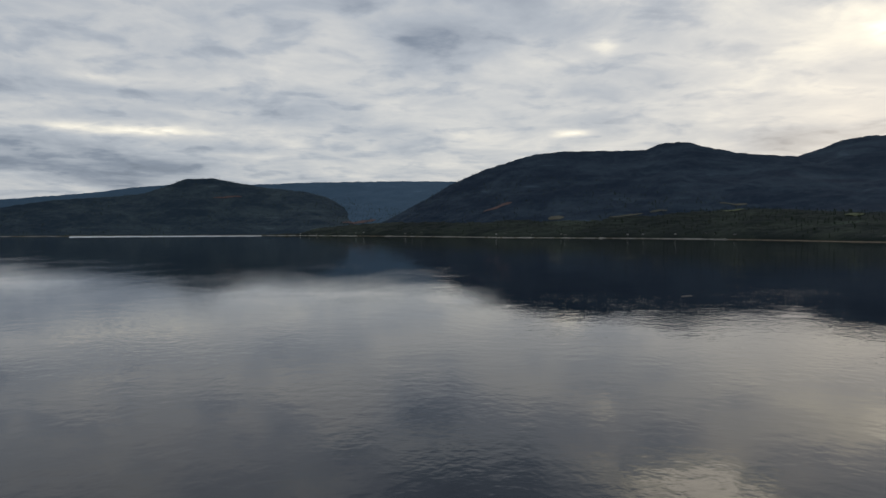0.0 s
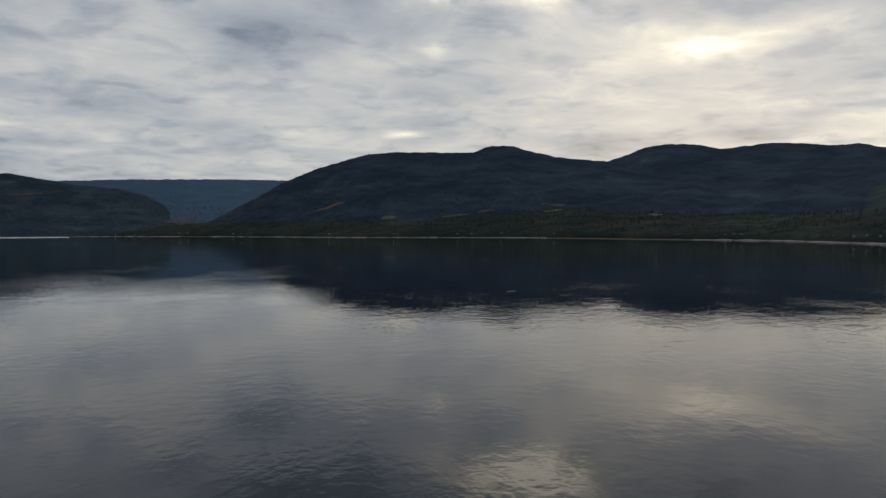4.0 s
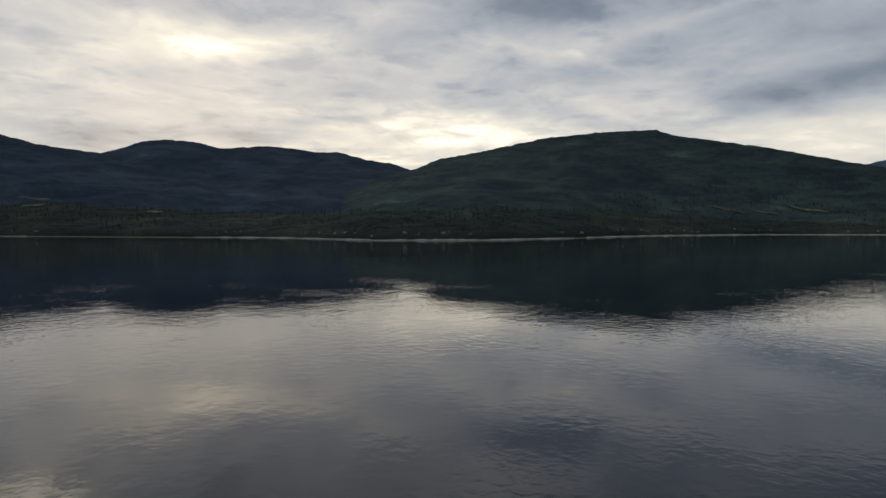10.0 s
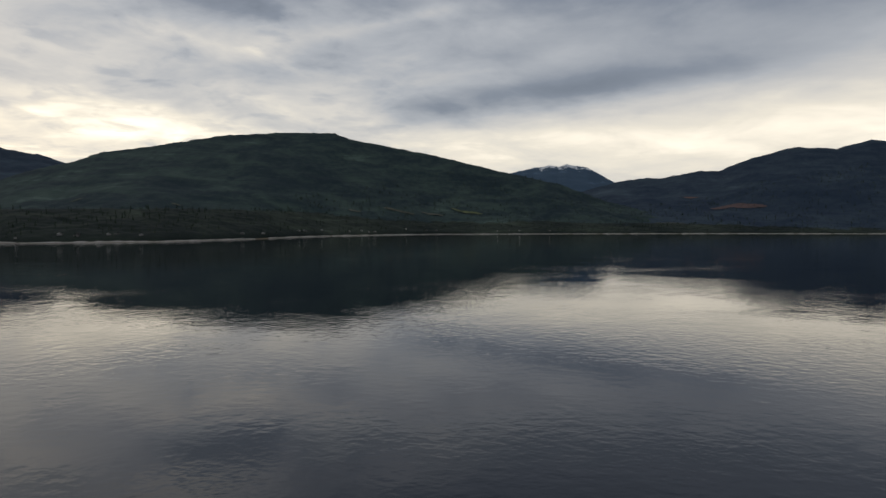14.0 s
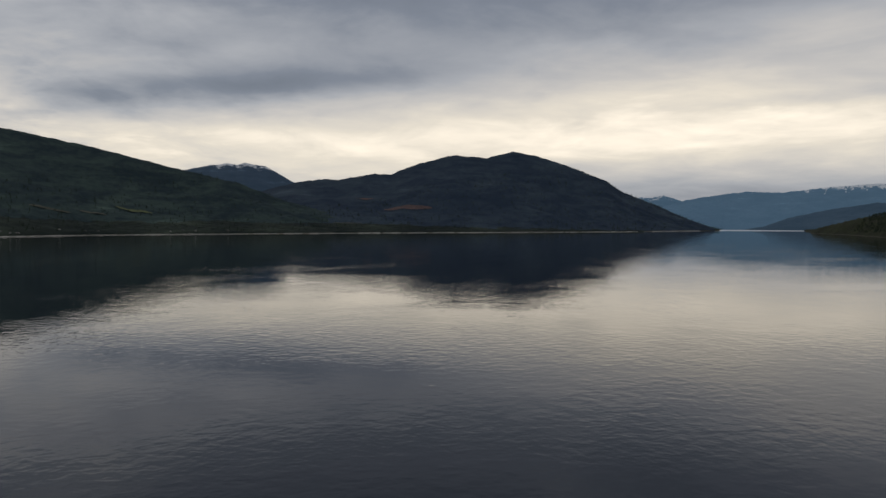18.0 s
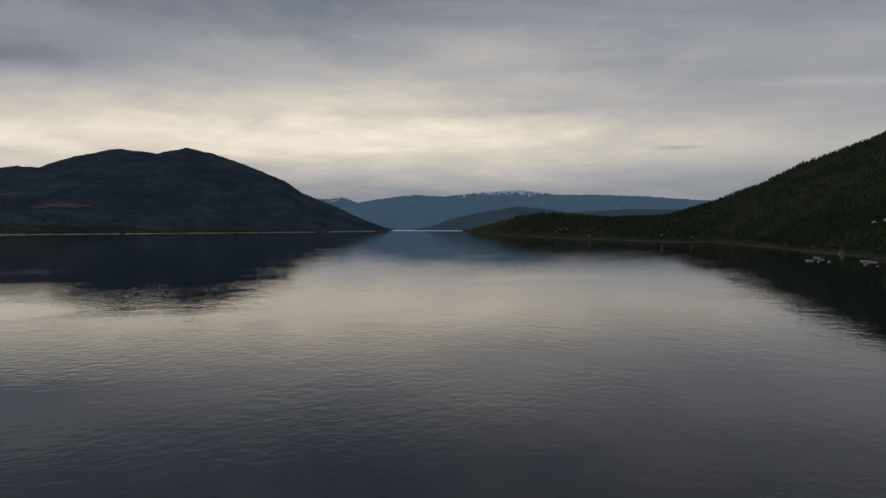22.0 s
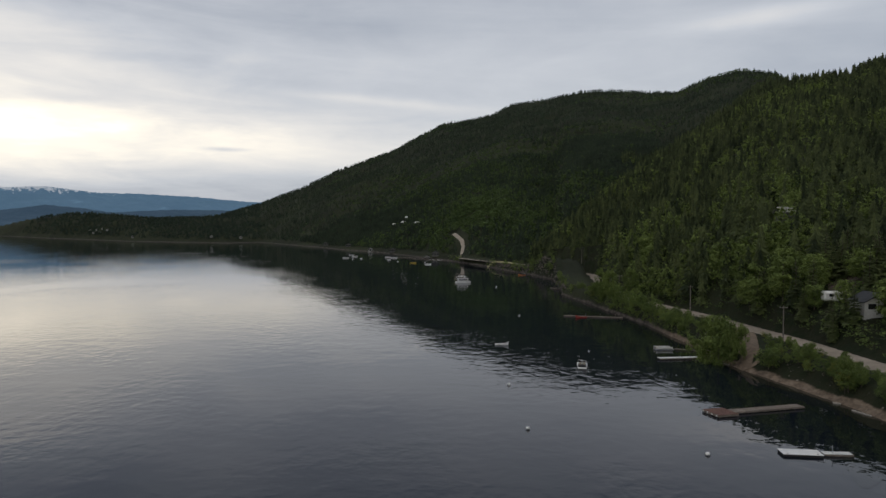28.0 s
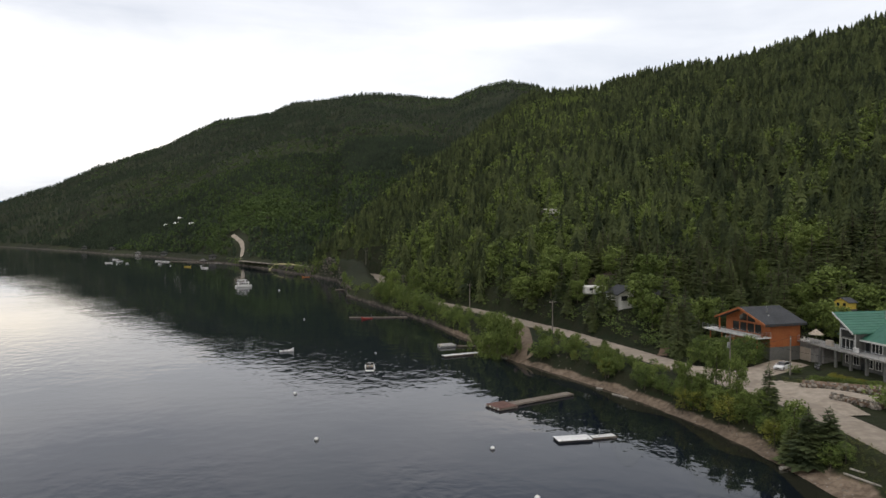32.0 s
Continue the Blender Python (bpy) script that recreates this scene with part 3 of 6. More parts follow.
def terrain(az, r, ridges=tuple(RIDGES)):
    """Height of the land by heading (degrees) and distance (metres)."""
    az = (np.asarray(az, float) + 40) % 360 - 40
    r = np.asarray(r, float)
    x, y = r * np.sin(np.radians(az)), r * np.cos(np.radians(az))
    rs = shore_at(az) * (1 + 0.02 * fbm(x, y, 60, 3, 5) * np.clip(r / 400, 0, 1) * np.clip((1200 - r) / 400, 0, 1)) + 1.5 * fbm(x, y, 9, 3, 9)
    inland = r - rs
    low = np.interp(inland / np.interp(rs, [85, 98, 112, 190, 300, 700, 1500], [1.3, 0.95, 0.6, 0.42, 0.42, 0.6, 2.0]), [-60, -8, 0, 3, 6, 11, 16, 200], [-9, -1.6, 0, 0.5, 1.1, 3.2, ROAD_Z, ROAD_Z + 3])
    h = low
    for crest, far, foot, power, rough in (RIDGES[k] for k in ridges):
        c, f = np.array(crest, float), np.array(far, float)
        el = np.interp(az, c[:, 0], c[:, 1], left=-9, right=-9)
        rc = np.interp(az, f[:, 0], f[:, 1])
        if isinstance(foot, list):
            foot = np.interp(az, *np.array(foot, float).T)
        rb = rs * foot if np.any(foot) else rc - 350
        rb = np.minimum(rb, rc - 120)
        top = EYE_Z + rc * np.tan(np.radians(el))
        u = (r - rb) / np.maximum(rc - rb, 30)
        up = np.clip(u, 0, 1) ** power
        back = smooth01((u - 1) / 1.3)
        body = low + (top - low) * up * (1 - 0.85 * back)
        gully = fbm(x, y, rough * 14, 5, 21) * rough * 2.4 + 0.5 * rough * np.abs(fbm(x, y, rough * 6, 4, 33)) * 2
        body = body + gully * np.clip(u, 0, 1) * np.clip(1.02 - u, 0, 1) * 2.2
        if np.any(foot):
            body = low + (body - low) * smooth01(inland / 25)
        h = np.where((el > -8) & (u > 0), np.maximum(h, body), h)
    near = (r < 700) & (az > 160)
    if near.any():
        d = line_distance(x, y, ROAD)
        h = np.where(near & (inland > 3), h + (ROAD_Z - 0.12 - h) * (1 - smooth01((d - 3.6) / 4.5)), h)
        for px, py, pz, pr in PADS:
            d = np.hypot(x - px, y - py)
            h = np.where(near, h + (pz - h) * (1 - smooth01((d - pr) / 6)), h)
    return h


def height_at(x, y):
    return terrain(np.degrees(np.arctan2(x, y)), np.hypot(x, y))


def on_sight(az, el, r0, r1):
    """Where the line of sight at that heading and height first meets the land."""
    r = np.linspace(r0, r1, 1500)
    z = terrain(np.full(r.shape, az), r)
    k = int(np.argmax(np.degrees(np.arctan2(z - EYE_Z, r)) > el))
    return r[k] * math.sin(radians(az)), r[k] * math.cos(radians(az))


TRAILER, CABIN, CUT = on_sight(194.9, -5.5, 165, 500), on_sight(197.2, -6.0, 165, 500), on_sight(195.5, -4.1, 165, 500)


def from_arrays(name, verts, faces, mat, smooth=False):
    """One mesh from arrays of vertices and of equal-sided faces."""
    me = bpy.data.meshes.new(name)
    n, k = faces.shape
    me.vertices.add(len(verts))
    me.vertices.foreach_set("co", np.ascontiguousarray(verts, np.float32).ravel())
    me.loops.add(n * k)
    me.loops.foreach_set("vertex_index", np.ascontiguousarray(faces, np.int32).ravel())
    me.polygons.add(n)
    me.polygons.foreach_set("loop_start", np.arange(0, n * k, k, dtype=np.int32))
    me.polygons.foreach_set("loop_total", np.full(n, k, np.int32))
    me.polygons.foreach_set("use_smooth", np.full(n, smooth))
    me.materials.append(mat)
    me.update(calc_edges=True)
    return me


az_steps = np.concatenate([np.arange(-36, 160, 0.4), np.arange(160, 222, 0.3), np.arange(222, 324, 3.0)])
r_steps = np.concatenate([[20.0], np.geomspace(45, 5200, 330)])
A, Rr = np.meshgrid(az_steps, r_steps, indexing="ij")
hgt = terrain(A, Rr, NEAR_LAND)
verts = np.stack([Rr * np.sin(np.radians(A)), Rr * np.cos(np.radians(A)), hgt], -1).reshape(-1, 3)
na, nr = A.shape
i, j = np.meshgrid(np.arange(na), np.arange(nr - 1), indexing="ij")
i2 = (i + 1) % na
faces = np.stack([i * nr + j, i * nr + j + 1, i2 * nr + j + 1, i2 * nr + j], -1).reshape(-1, 4)
ground = new("ground", from_arrays("ground", verts, faces, LAND, True))
tagged(ground, "forested mountains, gravel beach and lake bed round the water", "terrain", kind="structure")



def mountain(key, mat, label, name="mountain"):
    crest, far = np.array(RIDGES[key][0], float), np.array(RIDGES[key][1], float)
    az = np.arange(crest[0, 0], crest[-1, 0] + 0.01, 0.13)
    rc = np.interp(az, far[:, 0], far[:, 1])
    foot = RIDGES[key][2]
    rb = np.minimum(shore_at(az) * foot if foot else rc - 350, rc - 120)
    u = np.concatenate([np.linspace(-0.02, 1.0, 64), [1.08, 1.2, 1.45, 1.8, 2.3]])
    r = rb[:, None] + u[None] * (rc - rb)[:, None]
    a = np.repeat(az[:, None], len(u), 1)
    x, y = r * np.sin(np.radians(a)), r * np.cos(np.radians(a))
    z = terrain(a, r, (key,)) - 2.5 * np.clip(1 - u[None] * 12, 0, 1)
    z = z + 5.0 * value_noise(x / 17, y / 17, 3) * np.clip(u[None] * 6, 0, 1)
    el = np.interp(az, crest[:, 0], crest[:, 1])
    z[0], z[-1] = -12, -12
    n, k = a.shape
    i, j = np.meshgrid(np.arange(n - 1), np.arange(k - 1), indexing="ij")
    faces = np.stack([i * k + j, i * k + j + 1, (i + 1) * k + j + 1, (i + 1) * k + j], -1).reshape(-1, 4)
    ob = new(name, from_arrays(name, np.stack([x, y, z], -1).reshape(-1, 3), faces, mat, True))
    return tagged(ob, label, "mountain", kind="structure")


mountain("bench", BENCH_FOREST, "low dark forested bench along the far shore", "foothills")
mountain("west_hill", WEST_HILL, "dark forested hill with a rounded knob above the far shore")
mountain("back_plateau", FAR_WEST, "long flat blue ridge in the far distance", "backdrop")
mountain("long_mountain", HAZE_BLUE, "long forested mountain with a rounded summit")
mountain("double_peak", HAZE_BLUE, "forested mountain with two rounded tops and gullies")
mountain("broad_mountain", HAZE_GREEN, "broad forested mountain with a flat dark summit")
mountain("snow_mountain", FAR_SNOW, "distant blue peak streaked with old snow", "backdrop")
mountain("dome_mountain", HAZE_DOME, "dark dome-shaped mountain falling steeply to the lake")
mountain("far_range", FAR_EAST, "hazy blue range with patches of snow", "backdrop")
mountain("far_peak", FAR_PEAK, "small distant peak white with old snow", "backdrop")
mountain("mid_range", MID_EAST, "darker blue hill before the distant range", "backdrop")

bm = bmesh.new()
bmesh.ops.create_circle(bm, cap_ends=True, radius=5200, segments=96)
me = bpy.data.meshes.new("water")
bm.to_mesh(me)
bm.free()
me.materials.append(WATER)
tagged(new("water", me), "dark calm lake with fine wind ripples mirroring the clouds", "lake", kind="structure")




def polar_sheet(name, az0, az1, r_of, across, z_of, mat, step=0.25):
    """A draped strip along headings az0 to az1: r_of(az, v), z_of(az, r), v from 0 to 1."""
    az = np.arange(az0, az1 + 1e-6, step)
    v = np.linspace(0, 1, across)
    a = np.repeat(az[:, None], across, 1)
    r = r_of(a, v[None])
    z = z_of(a, r)
    n, k = a.shape
    i, j = np.meshgrid(np.arange(n - 1), np.arange(k - 1), indexing="ij")
    faces = np.stack([i * k + j, i * k + j + 1, (i + 1) * k + j + 1, (i + 1) * k + j], -1).reshape(-1, 4)
    vs = np.stack([r * np.sin(np.radians(a)), r * np.cos(np.radians(a)), z], -1).reshape(-1, 3)
    return new(name, from_arrays(name, vs, faces, mat, True))


def flat(z):
    return lambda a, r: np.full(a.shape, z)


for a0, a1, r0, r1 in ((125.0, 131.4, 3700, 5000), (-28, -14.5, 3350, 3900)):
    ob = polar_sheet("water", a0, a1, lambda a, v: r0 + (r1 - r0) * v + 40 * np.sin(a * 5), 6, flat(0.06), SKY_SHEEN)
    tagged(ob, "band of wind-ruffled water far out on the lake, sky sheen painted pale", "water", kind="structure")


for mat, reach, z, lab in ((SHELF_WATER, 26, 0.02, "greenish water over the gravel shelf of the near shore"), (SHALLOW_WATER, 5, 0.04, "shallow brownish water along the near beach")):
    ob = polar_sheet("water", 170, 224, lambda a, v: shore_at(a) * (1 + 0.02 * v) - reach * (1 + 0.5 * np.sin(a * 0.9) * (1 - v)) * (1 - v), 4, flat(z), mat)
    tagged(ob, lab, "water", kind="structure")


def beach_edge(a, v):
    w = 6 + 12 * np.clip(value_noise(a * 2.3, a * 0 + 4.5, 2) + 0.35, 0, 1)
    return shore_at(a) * (1 + 0.0) - 4 + v * (w + 6)


for a0, a1 in ((-34, -7), (-5, 13), (13.5, 22), (33, 63), (64, 124)):
    ob = polar_sheet("beach", a0, a1, beach_edge, 3, lambda a, r: np.maximum(terrain(a, r, NEAR_LAND), 0.0) + 0.5, PALE_SAND)
    tagged(ob, "thin pale sand and gravel beach along the far shore", "beach", kind="structure")


def field(az, el, wide, deep, mat, label):
    """An open patch on the far slopes, where the line of sight at that height meets the land."""
    r = np.linspace(shore_at(np.array(az)) + 20, 4600, 900)
    z = terrain(np.full(r.shape, az), r)
    rc = r[np.argmax(np.degrees(np.arctan2(z - EYE_Z, r)) > el)]

    def edge(a, v):
        q = np.sqrt(np.clip(1 - ((a - az) / (wide / 2)) ** 2, 0.05, 1)) * (1 + 0.5 * value_noise(a * 5, a * 0 + el, 8))
        return rc + (v - 0.5) * deep * q + 14 * value_noise(a * 1.2, a * 0 + az, 4)
    ob = polar_sheet("field", az - wide / 2, az + wide / 2, edge, 8, lambda a, r: terrain(a, r) + 2.2, mat, 0.06)
    return tagged(ob, label, "field", "clearings on the far slopes")


for f in ((9.1, 0.80, 1.3, 40, STUBBLE), (14.5, 0.95, 2.6, 24, STUBBLE), (22.4, 1.78, 2.0, 18, STUBBLE), (70.9, 1.03, 1.0, 18, STUBBLE), (77.2, 0.76, 1.8, 16, STUBBLE),
          (74.5, 1.0, 2.6, 16, STUBBLE), (96.0, 0.05, 2.4, 30, STUBBLE), (17.0, 1.3, 1.4, 18, STUBBLE), (50.5, 1.7, 0.8, 12, STUBBLE), (57.2, 1.5, 0.7, 12, STUBBLE)):
    field(*f, "pale open field between the woods of the far shore")
for f in ((22.4, 1.30, 1.6, 40, MEADOW), (30.2, 0.88, 1.2, 55, MEADOW), (80.0, 0.95, 2.6, 20, MEADOW)):
    field(*f, "yellow-green meadow between the woods of the far shore")
for f in ((-6.8, 0.50, 2.8, 60, CUTBLOCK), (4.4, 1.7, 2.4, 24, CUTBLOCK), (100.9, 1.36, 3.9, 50, CUTBLOCK), (97.4, 2.0, 1.4, 20, CUTBLOCK), (-17.0, 2.5, 2.2, 14, CUTBLOCK)):
    field(*f, "reddish-brown logging cut on the forested slope")


# ---- building helpers ----
def part(name, bm, mat, parent=None, label="", smooth=False):
    me = bpy.data.meshes.new(name)
    bm.normal_update()
    bm.to_mesh(me)
    bm.free()
    me.materials.append(mat)
    if smooth:
        me.polygons.foreach_set("use_smooth", [True] * len(me.polygons))
    ob = new(name, me)
    ob.parent = parent
    return tagged(ob, label) if label else ob


def thing(name, m, label, category, group=""):
    ob = new(name)
    ob.matrix_world = m
    return tagged(ob, label, category, group)


def box(bm, x0, x1, y0, y1, z0, z1, bevel=0.0):
    m = Matrix.Translation(((x0 + x1) / 2, (y0 + y1) / 2, (z0 + z1) / 2)) @ Matrix.Diagonal((x1 - x0, y1 - y0, z1 - z0, 1))
    vs = bmesh.ops.create_cube(bm, size=1, matrix=m)["verts"]
    if bevel:
        es = list({e for v in vs for e in v.link_edges})
        bmesh.ops.bevel(bm, geom=es, offset=bevel, segments=1, affect="EDGES")
    return bm


def boxes(*dims, bevel=0.0):
    bm = bmesh.new()
    for d in dims:
        box(bm, *d, bevel=bevel)
    return bm


def ribbon(line, width, z, name, mat, step=4.0, drape=False):
    pts = []
    for a, b in zip(line, line[1:]):
        n = max(1, int((b - a).length / step))
        pts += [a.lerp(b, k / n) for k in range(n)]
    pts.append(line[-1])
    for _ in range(6):
        pts = [pts[0]] + [(pts[k - 1] + pts[k] * 2 + pts[k + 1]) / 4 for k in range(1, len(pts) - 1)] + [pts[-1]]
    rows = []
    for k, p in enumerate(pts):
        t = (pts[min(k + 1, len(pts) - 1)] - pts[max(k - 1, 0)]).normalized()
        s = Vector((-t.y, t.x))
        w = width * (1 + 0.12 * noise.noise((p.x * 0.05, p.y * 0.05, 3.0)))
        rows.append([(p + s * w * u) for u in (-0.5, -0.25, 0, 0.25, 0.5)])
    vs = np.array([(q.x, q.y, z + (0.06 if 0 < c < 4 else -0.1)) for row in rows for c, q in enumerate(row)])
    if drape:
        vs[:, 2] = height_at(vs[:, 0], vs[:, 1]) + 0.2 + vs[:, 2]
    n = len(rows)
    fs = np.array([(k * 5 + c, k * 5 + c + 1, k * 5 + c + 6, k * 5 + c + 5) for k in range(n - 1) for c in range(4)])
    return new(name, from_arrays(name, vs, fs, mat, True))


TRACK = [Vector(p) for p in ((-30.5, -197), (-30, -188), (-29, -178), (-27.5, -168), (-26.5, -163))]
CLIMB = [Vector(p) for p in ((150, -634), (154.9, -650.3), (156.5, -667), (162.8, -688.9), (175.9, -721.6), (184.6, -740.6))]
YARD = [Vector(p) for p in ((-63.5, -120.5), (-67.5, -113), (-71.5, -107.5), (-75, -102))]
DRIVE = [Vector(p) for p in ((-58, -123), (-64, -129), (-70, -133), (-77, -137.5))]
for line, w, lab in ((TRACK, 4.6, "sandy track running down from the road to the beach"), (CLIMB, 3.6, "pale side road climbing through the trees"),
                     (YARD, 6.0, "tan gravel yard path between the stone rows"), (DRIVE, 7.0, "pale gravel driveway joining the shore road")):
    tagged(ribbon(line, w, 0.0, "road", SAND_TRACK if line is TRACK else GRAVEL_ROAD, drape=True), lab, "road", kind="structure")
APRON = [Vector(p) for p in ((-56.5, -137), (-61, -128), (-65, -119), (-66.5, -110), (-66, -100))]
tagged(ribbon(APRON, 4.6, -0.06, "road", GRAVEL_ROAD, drape=True), "wide gravel apron between the road and the driveway", "road", kind="structure")
road = ribbon(ROAD, 6.6, ROAD_Z, "road", GRAVEL_ROAD)
tagged(road, "pale unpaved shore road following the lake", "road", kind="structure")


# ---- trees ----
def conifer_template(tiers, spokes, seed, droop=0.25):
    """Needle crown of height 1: ragged drooping tiers. Returns vertices and triangles."""
    rnd = random.Random(seed)
    vs, fs = [], []
    for k in range(tiers):
        u = k / tiers
        z = 0.10 + 0.90 * u ** 0.92
        rad = 0.17 * (1 - u) ** 0.8 + 0.012
        top = min(1.0, z + 0.9 * (0.9 / tiers) + 0.10 * (1 - u))
        c = len(vs)
        vs.append((0, 0, top))
        ph = rnd.random() * 6.28
        for s in range(spokes * 2):
            a = ph + math.pi * s / spokes
            q = rad * (rnd.uniform(0.65, 1.3) if s % 2 == 0 else rnd.uniform(0.22, 0.5))
            vs.append((q * math.cos(a), q * math.sin(a), z - droop * q * (1.4 if s % 2 == 0 else 0.2)))
        for s in range(spokes * 2):
            fs.append((c, c + 1 + s, c + 1 + (s + 1) % (spokes * 2)))
    return np.array(vs), np.array(fs)


def spruce_template(tiers, limbs, seed):
    """Crown of height 1 of single drooping boughs, each a few folded sprays of needles."""
    rnd = random.Random(seed)
    vs, fs = [], []

    def spray(p, d, length, width, fall):
        side = Vector((-d.y, d.x, 0)).normalized() * width
        tip = p + d * length - Vector((0, 0, fall))
        mid = p + d * length * 0.55 - Vector((0, 0, fall * 0.35))
        c = len(vs)
        drop = Vector((0, 0, width * 0.55))
        vs.extend([tuple(p), tuple(mid + side - drop), tuple(tip), tuple(mid - side - drop), tuple(mid)])
        fs.extend([(c, c + 1, c + 4), (c + 1, c + 2, c + 4), (c, c + 4, c + 3), (c + 3, c + 4, c + 2)])
    for k in range(tiers):
        u = (k + rnd.uniform(-0.3, 0.3)) / tiers
        z = 0.07 + 0.91 * max(u, 0)
        rad = 0.19 * (1 - max(u, 0)) ** 0.85 + 0.012
        n = max(4, int(limbs * (1 - 0.45 * u)))
        ph = rnd.random() * 6.28
        for q in range(n):
            a = ph + 6.2832 * (q + rnd.uniform(-0.35, 0.35)) / n
            L = rad * rnd.uniform(0.62, 1.18)
            d = Vector((math.cos(a), math.sin(a), 0))
            p = Vector((0, 0, z + rnd.uniform(-0.012, 0.012)))
            fall = L * (0.42 - 0.5 * u)
            spray(p, d, L, L * 0.20 + 0.006, fall)
            if u < 0.85:
                for sgn in (-1, 1):
                    e = Matrix.Rotation(sgn * rnd.uniform(0.5, 0.8), 3, "Z") @ d
                    spray(p + d * L * 0.38 - Vector((0, 0, fall * 0.2)), e, L * 0.5, L * 0.15 + 0.004, fall * 0.5)
    spray(Vector((0, 0, 0.93)), Vector((0.1, 0, 1)).normalized(), 0.07, 0.008, 0)
    return np.array(vs), np.array(fs)


def broad_template(clumps, leaves, seed, leaf=1.0):
    """Leafy crown of height 1, of many small leaf sprays in uneven clumps."""
    rnd = random.Random(seed)
    vs, fs = [], []
    for _ in range(clumps):
        z = rnd.uniform(0.25, 0.92)
        w = 0.30 * math.sin(math.pi * min(1, (z - 0.05) / 1.0)) ** 0.7
        a = rnd.random() * 6.28
        q = w * math.sqrt(rnd.random())
        cx, cy, cr = q * math.cos(a), q * math.sin(a), rnd.uniform(0.07, 0.15)
        for _ in range(leaves):
            d = Vector((rnd.gauss(0, 1), rnd.gauss(0, 1), rnd.gauss(0, 1))).normalized()
            p = Vector((cx, cy, z)) + d * cr * rnd.uniform(0.6, 1.0)
            t = d.orthogonal().normalized()
            t = Matrix.Rotation(rnd.random() * 6.28, 3, d) @ t
            b = d.cross(t)
            s = rnd.uniform(0.025, 0.055) * leaf
            c = len(vs)
            vs += [tuple(p + t * s), tuple(p + b * s * 0.8 + d * 0.012 * leaf), tuple(p - t * s), tuple(p - b * s * 0.8 - d * 0.012 * leaf)]
            fs += [(c, c + 1, c + 2), (c, c + 2, c + 3)]
    return np.array(vs), np.array(fs)


def scatter(name, templates, spots, mat, label):
    """All the trees of a wood in one mesh. spots: x, y, z, height, width factor, turn."""
    V, F, base = [], [], 0
    pick = np.arange(len(spots)) % len(templates)
    for k, (tv, tf) in enumerate(templates):
        s = spots[pick == k]
        if not len(s):
            continue
        ca, sa = np.cos(s[:, 5])[:, None], np.sin(s[:, 5])[:, None]
        w = (s[:, 3] * s[:, 4])[:, None]
        x = (tv[None, :, 0] * ca - tv[None, :, 1] * sa) * w + s[:, 0:1]
        y = (tv[None, :, 0] * sa + tv[None, :, 1] * ca) * w + s[:, 1:2]
        z = tv[None, :, 2] * s[:, 3:4] + s[:, 2:3]
        V.append(np.stack([x, y, z], -1).reshape(-1, 3))
        F.append((tf[None] + (np.arange(len(s)) * len(tv))[:, None, None]).reshape(-1, 3) + base)
        base += len(s) * len(tv)
    ob = new(name, from_arrays(name, np.concatenate(V), np.concatenate(F), mat))
    return tagged(ob, label, "forest", kind="stuff")


rs_ = np.random.RandomState(7)


def wood(count, az0, az1, r0, r1, keep, h0, h1, wide=(0.8, 1.25), power=1.0):
    """Spots for trees in a sector of the land; keep(x, y, az, r, z) tells which stay."""
    az = rs_.uniform(az0, az1, count)
    r = np.sqrt(r0 ** 2 + (r1 ** 2 - r0 ** 2) * rs_.uniform(0, 1, count) ** power)
    x, y = r * np.sin(np.radians(az)), r * np.cos(np.radians(az))
    z = terrain(az, r)
    ok = keep(x, y, az, r, z)
    x, y, z = x[ok], y[ok], z[ok]
    n = len(x)
    return np.stack([x, y, z - 0.2, rs_.uniform(h0, h1, n) * (1 + 0.5 * fbm(x, y, 90, 2, 3)), rs_.uniform(*wide, n), rs_.uniform(0, 6.28, n)], -1)


def clear_of_road(x, y, gap):
    return line_distance(x, y, ROAD) > gap


def clear_of_pads(x, y, gap=2.0):
    ok = ~((y > -146) & (np.hypot(x, y) < 172) & (x < -56)) & ~((x < -66) & (y > -160) & (np.hypot(x, y) < 176))
    for px, py, pz, pr in PADS:
        ok &= np.hypot(x - px, y - py) > pr + gap
    return ok


def clear_of_clearing(x, y):
    ok = np.ones(x.shape, bool)
    for (px, py), gap in ((TRAILER, 3.6), (CABIN, 4.4), ((CABIN[0] * 0.965, CABIN[1] * 0.965), 2.4), (CUT, 4.5)):
        ok &= np.hypot(x - px, y - py) > gap
    return ok


def uphill(x, y, az, r, z):
    edge = np.maximum(shore_at(az) * 1.04, np.interp(az, ROAD_AZ, ROAD_R, left=0.0) + 5.0)
    reach = np.interp(az, [166, 172, 176, 180, 185, 190, 222], [400, 520, 640, 760, 900, 990, 990]) * (1 + 0.5 * fbm(x, y, 70, 3, 61))
    bald = (az > 190.2) & (az < 195.6) & (r > 775)
    return ~bald & (r < reach) & (r > edge) & (z > 3.0) & clear_of_road(x, y, 4.8) & clear_of_pads(x, y) & clear_of_clearing(x, y) & (line_distance(x, y, CLIMB) > 6.5) & (line_distance(x, y, DRIVE) > 5)


